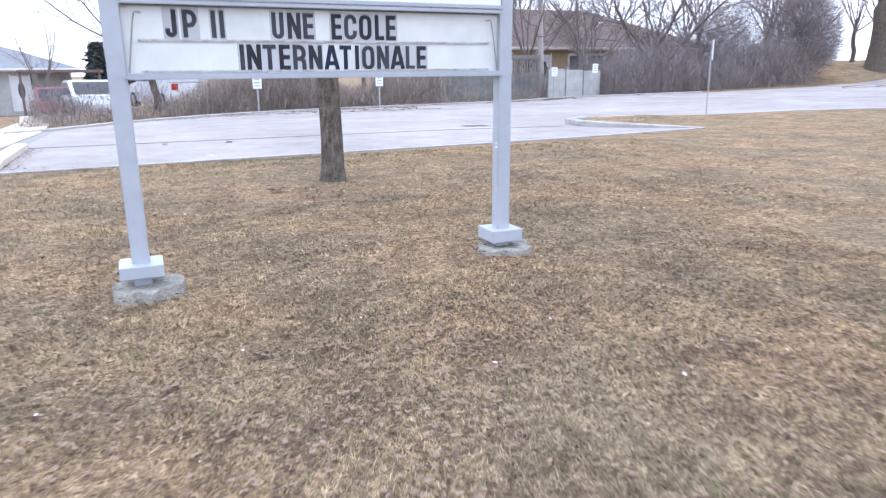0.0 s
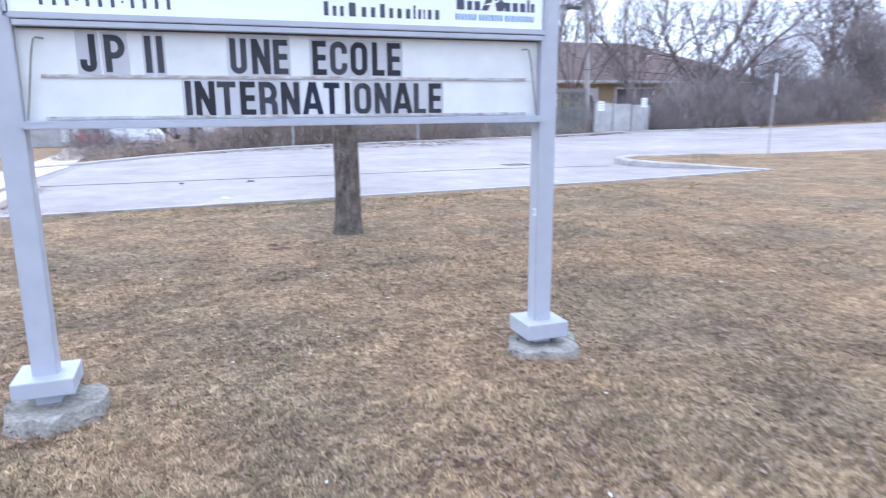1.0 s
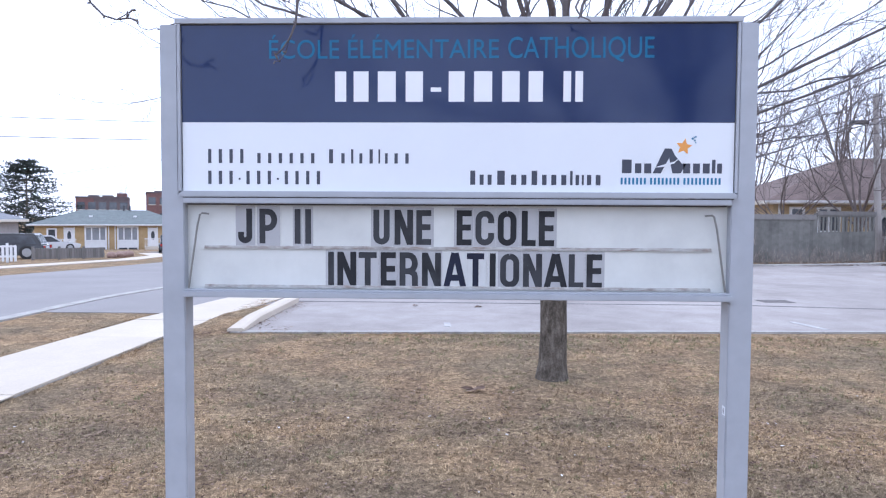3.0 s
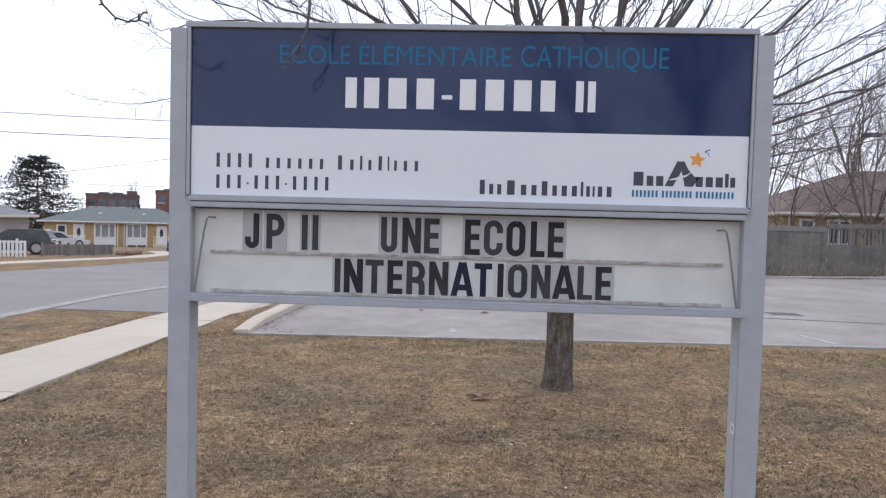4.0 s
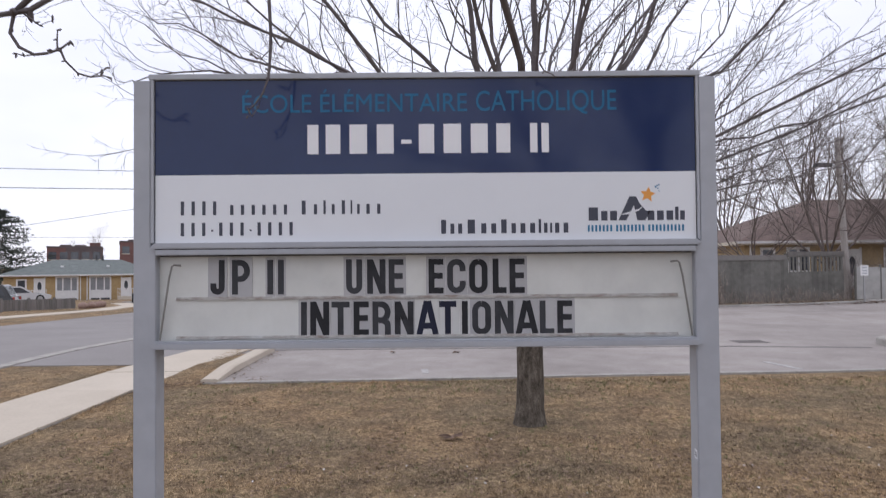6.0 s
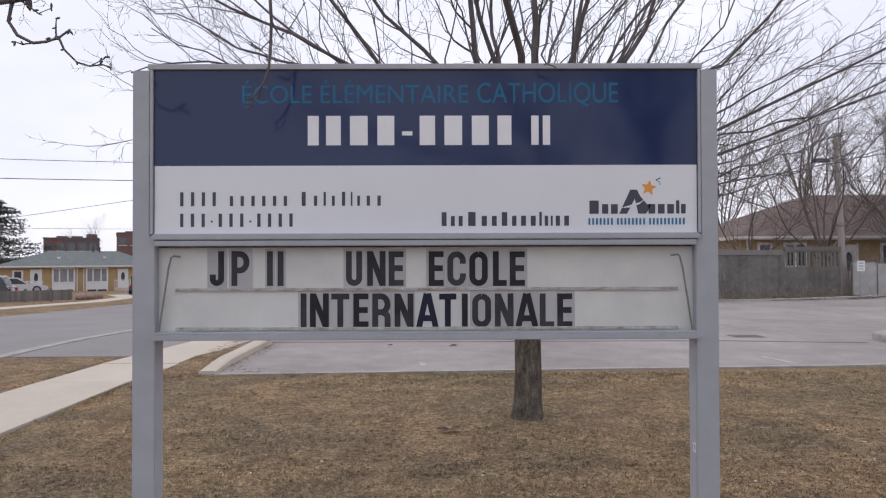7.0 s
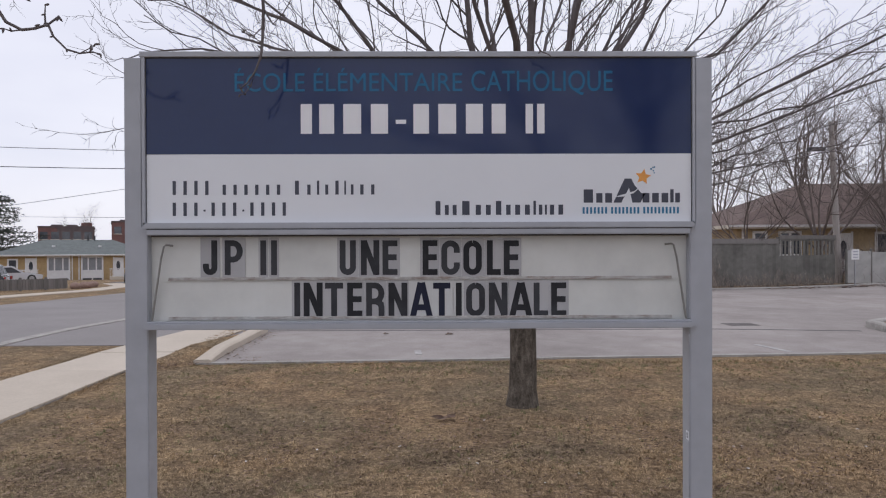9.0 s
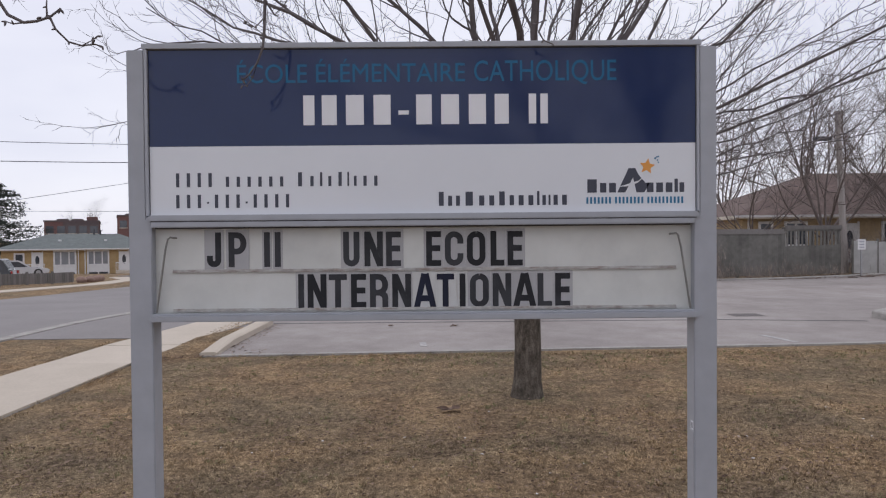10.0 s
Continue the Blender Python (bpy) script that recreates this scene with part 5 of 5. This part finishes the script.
# ---- poles, wires, small signs ----
lp = thing("street_lamp", pose(17.85, 28.9, gz(17.9, 28.9)), "grey wooden pole with a dark street lamp head", "street lamp")
part("pole", cyl((0, 0, -0.2), (-0.34, 0, 6.6), 0.14, 0.10, 12), M_POLE, lp)
part("arm", cyl((-0.28, 0, 5.4), (-0.66, 0, 5.5), 0.035, sides=8), M_METAL, lp)
part("head", box(-1.28, -0.62, -0.14, 0.14, 5.4, 5.56, 0.04), M_SIGNDARK, lp, "dark lamp head")


def utility_pole(x, y, h, label):
    t = thing("utility_pole", pose(x, y, gz(x, y)), label, "pole", "utility poles")
    part("pole", cyl((0, 0, -0.2), (0, 0, h), 0.15, 0.11, 12), M_POLE, t)
    part("crossarm", box(-0.9, 0.9, -0.06, 0.06, h - 0.6, h - 0.48), M_POLE, t)
    return t


utility_pole(-42, 23.3, 9.5, "wooden utility pole beside the street")
utility_pole(6.8, 50.2, 10.2, "wooden utility pole behind the hedge")


def wire(a, b, sag, r=0.016, label="thin black overhead cable"):
    a, b = Vector(a), Vector(b)
    v, f = [], []
    pts = [a.lerp(b, i / 24) - Vector((0, 0, sag * 4 * (i / 24) * (1 - i / 24))) for i in range(25)]
    tube(v, f, pts, [r] * 25, 5)
    tagged(raw("overhead_wire", v, f, M_WIRE), label, "wire", "overhead wires")


wire((-42, 23.3, 6.6), (6.8, 50.2, 8.7), 0.9)
wire((-42, 23.3, 5.65), (6.8, 50.2, 7.6), 0.85, 0.02)
wire((-29.5, 30.2, 1.7), (6.8, 50.2, 10.1), 0.2, 0.012)
wire((-52, 41.5, 3.9), (6.8, 72, 4.6), 0.2, 0.014)


def plate_sign(x, y, top, yaw, w, h, label, pole_r=0.025):
    t = thing("parking_sign", pose(x, y, gz(x, y), 0, 0, yaw), label, "sign", "small signs on posts")
    part("post", box(-pole_r, pole_r, 0, pole_r * 1.4, -0.1, top), M_METAL, t)
    p = part("plate", box(-w / 2, w / 2, -0.012, -0.004, top - h, top, 0.003), M_TRIMW, t, "small white plate")
    for k, (a, c) in enumerate(((0.18, 0.3), (0.45, 0.58), (0.72, 0.82))):
        part("bar", box(-w * 0.3, w * 0.3, -0.014, -0.0125, top - h * c, top - h * a), M_SIGNGREY, p)
    return t


plate_sign(3.72, 24.1, 1.22, 5, 0.3, 0.4, "small white parking plate on a post before the hedge")
plate_sign(8.3, 24.9, 1.22, 5, 0.3, 0.4, "small white parking plate on a post before the hedge")
plate_sign(17.25, 26.9, 1.42, 0, 0.3, 0.4, "small white parking plate on a post by the fence")
plate_sign(19.3, 26.7, 1.5, 0, 0.3, 0.4, "small white parking plate on a post by the shrubs")
plate_sign(15.2, 15.5, 2.12, 57, 0.28, 0.55, "tall thin post with a white plate seen edge-on", 0.021)
plate_sign(-3.17, 15.3, 0.55, 10, 0.1, 0.12, "short grey marker post beside the sidewalk", 0.035)

# drain grate in the lot
dg = thing("drain_grate", pose(7.62, 15.35, 0.012), "dark cast-iron drain grate set in the asphalt", "drain")
part("rim", box(-0.32, 0.32, -0.24, 0.24, -0.02, 0.008, 0.004), M_IRON, dg)
for i in range(9):
    part("bar", box(-0.29 + i * 0.068, -0.257 + i * 0.068, -0.2, 0.2, 0.008, 0.014), M_IRON, dg)


# ---- parked cars ----
def car(x, y, yaw, L, H, W, paint, label, style="sedan"):
    t = thing("car", pose(x, y, gz(x, y), 0, 0, yaw), label, "car", "parked cars")
    z1 = H * 0.56
    low = [(-L / 2, 0.32), (-L / 2 + 0.05, z1 * 0.95), (-L / 2 + 0.25, z1), (L / 2 - 1.0, z1), (L / 2 - 0.15, z1 * 0.84), (L / 2, z1 * 0.6), (L / 2 - 0.02, 0.3), (L / 2 - 0.5, 0.22), (-L / 2 + 0.4, 0.22)]
    b = prism(low, -W / 2, W / 2)
    bmesh.ops.bevel(b, geom=b.edges[:], offset=0.05, segments=2, affect="EDGES")
    part("body", b, paint, t, smooth=False)
    if style == "van":
        up = [(-L / 2 + 0.05, z1 - 0.02), (-L / 2 + 0.12, H), (L / 2 - 1.7, H), (L / 2 - 0.9, z1 - 0.02)]
    elif style == "suv":
        up = [(-L / 2 + 0.15, z1 - 0.02), (-L / 2 + 0.5, H), (L / 2 - 2.1, H), (L / 2 - 1.25, z1 - 0.02)]
    else:
        up = [(-L / 2 + 0.5, z1 - 0.02), (-L / 2 + 1.15, H), (L / 2 - 2.2, H), (L / 2 - 1.3, z1 - 0.02)]
    b = prism(up, -W / 2 + 0.12, W / 2 - 0.12)
    bmesh.ops.bevel(b, geom=b.edges[:], offset=0.05, segments=2, affect="EDGES")
    part("cabin", b, paint, t)
    for s in (-1, 1):
        yy = s * (W / 2 - 0.115)
        k = [(up[0][0] + 0.25, z1 + 0.05), (up[1][0] + 0.15, H - 0.1), (up[2][0] - 0.1, H - 0.1), (up[3][0] - 0.3, z1 + 0.05)]
        if style == "van":
            k = [(up[2][0] - 0.9, z1 + 0.05), (up[2][0] - 0.9, H - 0.15), (up[2][0] - 0.05, H - 0.15), (up[3][0] - 0.25, z1 + 0.05)]
        part("side_window", prism(k, yy - 0.012 * s, yy + 0.006 * s), M_GLASS, t)
    for nm, p, q in (("windscreen", up[2], up[3]), ("rear_window", up[1], up[0])):
        px, pz, qx, qz = p[0], p[1], q[0], q[1]
        sgn = 1 if qx > px else -1
        out = 0.015 * sgn
        b = bmesh.new()
        w2 = W / 2 - 0.25
        vs = [b.verts.new(c) for c in ((px + (qx - px) * 0.12 + out, -w2, pz + (qz - pz) * 0.12 + 0.008), (px + (qx - px) * 0.12 + out, w2, pz + (qz - pz) * 0.12 + 0.008), (px + (qx - px) * 0.85 + out, w2, pz + (qz - pz) * 0.85 + 0.008), (px + (qx - px) * 0.85 + out, -w2, pz + (qz - pz) * 0.85 + 0.008))]
        b.faces.new(vs)
        bmesh.ops.solidify(b, geom=b.faces[:], thickness=0.006)
        part(nm, b, M_GLASS, t)
    R = 0.33 if style != "suv" else 0.38
    for wx in (-L / 2 + 0.85, L / 2 - 0.85):
        for s in (-1, 1):
            yy = s * (W / 2 - 0.08)
            wh = part("wheel", cyl((wx, yy - 0.11, R), (wx, yy + 0.11, R), R, sides=20), M_RUBBER, t, "black tyre")
            part("rim", cyl((wx, yy + s * 0.1, R), (wx, yy + s * 0.118, R), R * 0.62, sides=14), M_METAL, wh, "silver rim")
    for s in (-1, 1):
        part("tail_light", box(-L / 2 - 0.01, -L / 2 + 0.06, s * (W / 2 - 0.22) - 0.13, s * (W / 2 - 0.22) + 0.13, z1 * 0.72, z1 * 0.95, 0.01), M_TAIL, t)
        part("headlight", box(L / 2 - 0.08, L / 2 + 0.005, s * (W / 2 - 0.25) - 0.15, s * (W / 2 - 0.25) + 0.15, z1 * 0.6, z1 * 0.78, 0.01), M_LAMP, t)
    part("bumper", box(-L / 2 - 0.06, -L / 2 + 0.08, -W / 2 + 0.05, W / 2 - 0.05, 0.3, 0.52, 0.03), M_SIGNDARK if style == "suv" else paint, t)
    return t


car(-24.3, 38.2, 200, 4.4, 1.42, 1.85, M_CARD, "charcoal hatchback parked in a driveway across the street", "suv")
car(-35.2, 59.8, 35, 4.6, 1.4, 1.8, M_CARW, "white sedan parked before the yellow bungalow")
car(-23.2, 57.0, 115, 4.2, 1.5, 1.8, M_CARB, "black hatchback parked beside the yellow bungalow", "suv")
car(-1.75, 31.5, -78, 4.2, 1.42, 1.85, M_CARW, "white off-road car behind bare shrubs at the lot edge", "suv")
car(-3.75, 37.2, 100, 4.4, 1.35, 1.75, M_CARR, "dark red sedan parked behind brown bushes")
car(1.2, 33.4, 112, 4.7, 1.95, 1.9, M_CARW, "white van parked behind the lot's edge", "van")

# ---- grass blades and dead leaves ----
def field(name, zones, material, label, seed, length=(0.016, 0.046), width=(0.0011, 0.0026), flat=1.0, lift=None):
    """Many short bent blades, two faces each. zones: x0, x1, y0, y1, number."""
    r = np.random.default_rng(seed)
    xs, ys = [], []
    for x0, x1, y0, y1, n in zones:
        xs.append(r.uniform(x0, x1, n))
        ys.append(r.uniform(y0, y1, n))
    x, y = np.concatenate(xs), np.concatenate(ys)
    n = len(x)
    lead = (np.arange(n) // 12) * 12
    x, y = x[lead] + r.normal(0, 0.016, n), y[lead] + r.normal(0, 0.016, n)
    clump = np.sin(x * 5.1 + 2 * np.sin(y * 3.3)) * np.sin(y * 4.7 + 2 * np.sin(x * 2.9))
    L = r.uniform(*length, n) * (1 + 0.35 * clump)
    w = r.uniform(*width, n)
    az = r.uniform(0, 2 * np.pi, n)
    tilt = np.clip(r.normal(flat, 0.28, n), 0.05, 1.45)
    dx, dy, dz = np.cos(az) * np.sin(tilt), np.sin(az) * np.sin(tilt), np.cos(tilt)
    sx, sy = -np.sin(az), np.cos(az)
    bend = r.uniform(0.1, 0.8, n)
    z = np.zeros(n)
    for i in np.nonzero((x > 10) | (y > 15))[0]:
        z[i] = gz(x[i], y[i])
    z = z + (0 if lift is None else lift) - 0.002
    base = np.stack([x, y, z], 1)
    mid = base + np.stack([dx, dy, dz], 1) * (L * 0.55)[:, None]
    t2 = np.clip(tilt + bend, 0, 1.6)
    tip = mid + np.stack([np.cos(az) * np.sin(t2), np.sin(az) * np.sin(t2), np.cos(t2)], 1) * (L * 0.45)[:, None]
    side = np.stack([sx, sy, np.zeros(n)], 1) * w[:, None]
    co = np.stack([base - side, base + side, mid + side * 0.8, mid - side * 0.8, tip], 1).reshape(-1, 3)
    me = bpy.data.meshes.new(name)
    me.vertices.add(5 * n)
    me.vertices.foreach_set("co", co.ravel())
    o = (np.arange(n) * 5)[:, None]
    loops = np.concatenate([o, o + 1, o + 2, o + 3, o + 3, o + 2, o + 4], 1).ravel()
    me.loops.add(7 * n)
    me.loops.foreach_set("vertex_index", loops.astype(np.int32))
    me.polygons.add(2 * n)
    starts = np.stack([np.arange(n) * 7, np.arange(n) * 7 + 4], 1).ravel()
    me.polygons.foreach_set("loop_start", starts.astype(np.int32))
    me.update(calc_edges=True)
    me.validate()
    return tagged(link(name, me, material), label, "grass", kind="stuff")


field("dry_grass", [(-2.6, 5.0, 0.9, 4.2, 580000), (-2.6, 6.5, 4.2, 7.0, 150000), (-2.6, 9.0, 7.0, 11.15, 90000), (5.0, 12.0, 1.5, 7.0, 30000), (9.0, 16, 5.0, 12.0, 26000)], M_BLADE, "short dry tan winter grass over the lawn", 1)
field("dry_grass", [(-5.9, -4.05, 4.0, 12.6, 14000), (-9.5, -6.2, -2, 0, 10)], M_BLADE, "short dry grass on the strip beside the street", 2)
field("dry_grass", [(-2.6, -2.1, 10.7, 14.4, 3500)], M_BLADE, "dry grass in the wedge beside the kerb", 3, lift=0.07)
field("dry_grass", [(10.4, 13.0, 13.6, 15.2, 5000)], M_BLADE, "dry grass inside the island kerb", 4, lift=0.085)
field("green_grass", [(-2.4, 5, 1.2, 5, 11000), (-2.4, 8, 5, 11, 12000), (-0.9, 0.3, 1.2, 2.0, 3500), (-2, 9, 10.3, 11.2, 5000)], M_BLADE_G, "sparse olive-green blades among the dry grass", 5, flat=0.55)


def litter(name, zones, material, label, seed, size=(0.006, 0.019)):
    r = random.Random(seed)
    v, f = [], []
    for x0, x1, y0, y1, n in zones:
        for i in range(n):
            x, y = r.uniform(x0, x1), r.uniform(y0, y1)
            if noise.noise((x * 0.9, y * 0.9, 3.0)) < r.uniform(-0.6, 0.4):
                continue
            s = r.uniform(*size)
            a = r.uniform(0, 6.28)
            c, d = math.cos(a), math.sin(a)
            o = len(v)
            z = gz(x, y) + r.uniform(0.012, 0.04)
            for u, w, h in ((-1, 0, 0.15), (-0.3, 0.55, r.uniform(0, 0.5)), (0.5, 0.45, r.uniform(0, 0.5)), (1, 0, r.uniform(-0.3, 0.4)), (0.4, -0.5, r.uniform(0, 0.5)), (-0.4, -0.45, r.uniform(0, 0.4))):
                v.append((x + s * (u * c - w * d), y + s * (u * d + w * c), z + s * h * 0.6))
            f.append((o, o + 1, o + 2, o + 3))
            f.append((o, o + 3, o + 4, o + 5))
    return tagged(raw(name, v, f, material), label, "leaves", kind="stuff")


litter("dead_leaves", [(-2.4, 5.0, 1.0, 4.6, 20000), (-2.4, 7, 4.6, 8, 16000), (-2.4, 9, 8, 11.2, 6000)], M_LEAF, "curled brown dead leaves scattered in the grass", 1)
litter("dead_leaves", [(1.35, 1.5, 7.9, 8.0, 6), (0.35, 0.5, 14.0, 14.1, 8), (1.55, 1.65, 14.0, 14.1, 10)], M_LEAF, "single dark dead leaves on lawn and asphalt", 2, (0.04, 0.08))
litter("pale_bits", [(-2.4, 6, 2.0, 8, 160)], M_TRIMW, "tiny pale scraps scattered in the grass", 3, (0.006, 0.016))

# debris along kerbs and edges
litter("dead_leaves", [(-2.6, -1.75, 10.45, 11.05, 500), (-1.84, -1.6, 11.2, 14.4, 260), (-1.84, -1.2, 11.15, 11.6, 160)], M_LEAF, "brown leaf litter drifted against the kerb end", 7, (0.012, 0.03))
litter("dead_leaves", [(10.5, 18.5, 26.2, 28.2, 1800), (18.5, 30, 27.0, 28.4, 1500), (-1.5, 10, 22.6, 26.5, 2200)], M_LEAF, "brown leaf litter along the foot of fence and hedge", 8, (0.03, 0.08))
field("edge_grass", [(-1.9, 8.0, 10.98, 11.2, 5000), (-2.74, -2.6, 3.0, 10.8, 5000), (-4.06, -3.96, 4.0, 12.5, 3000)], M_BLADE, "longer dry blades overhanging the paved edges", 9, length=(0.03, 0.07), flat=0.9)
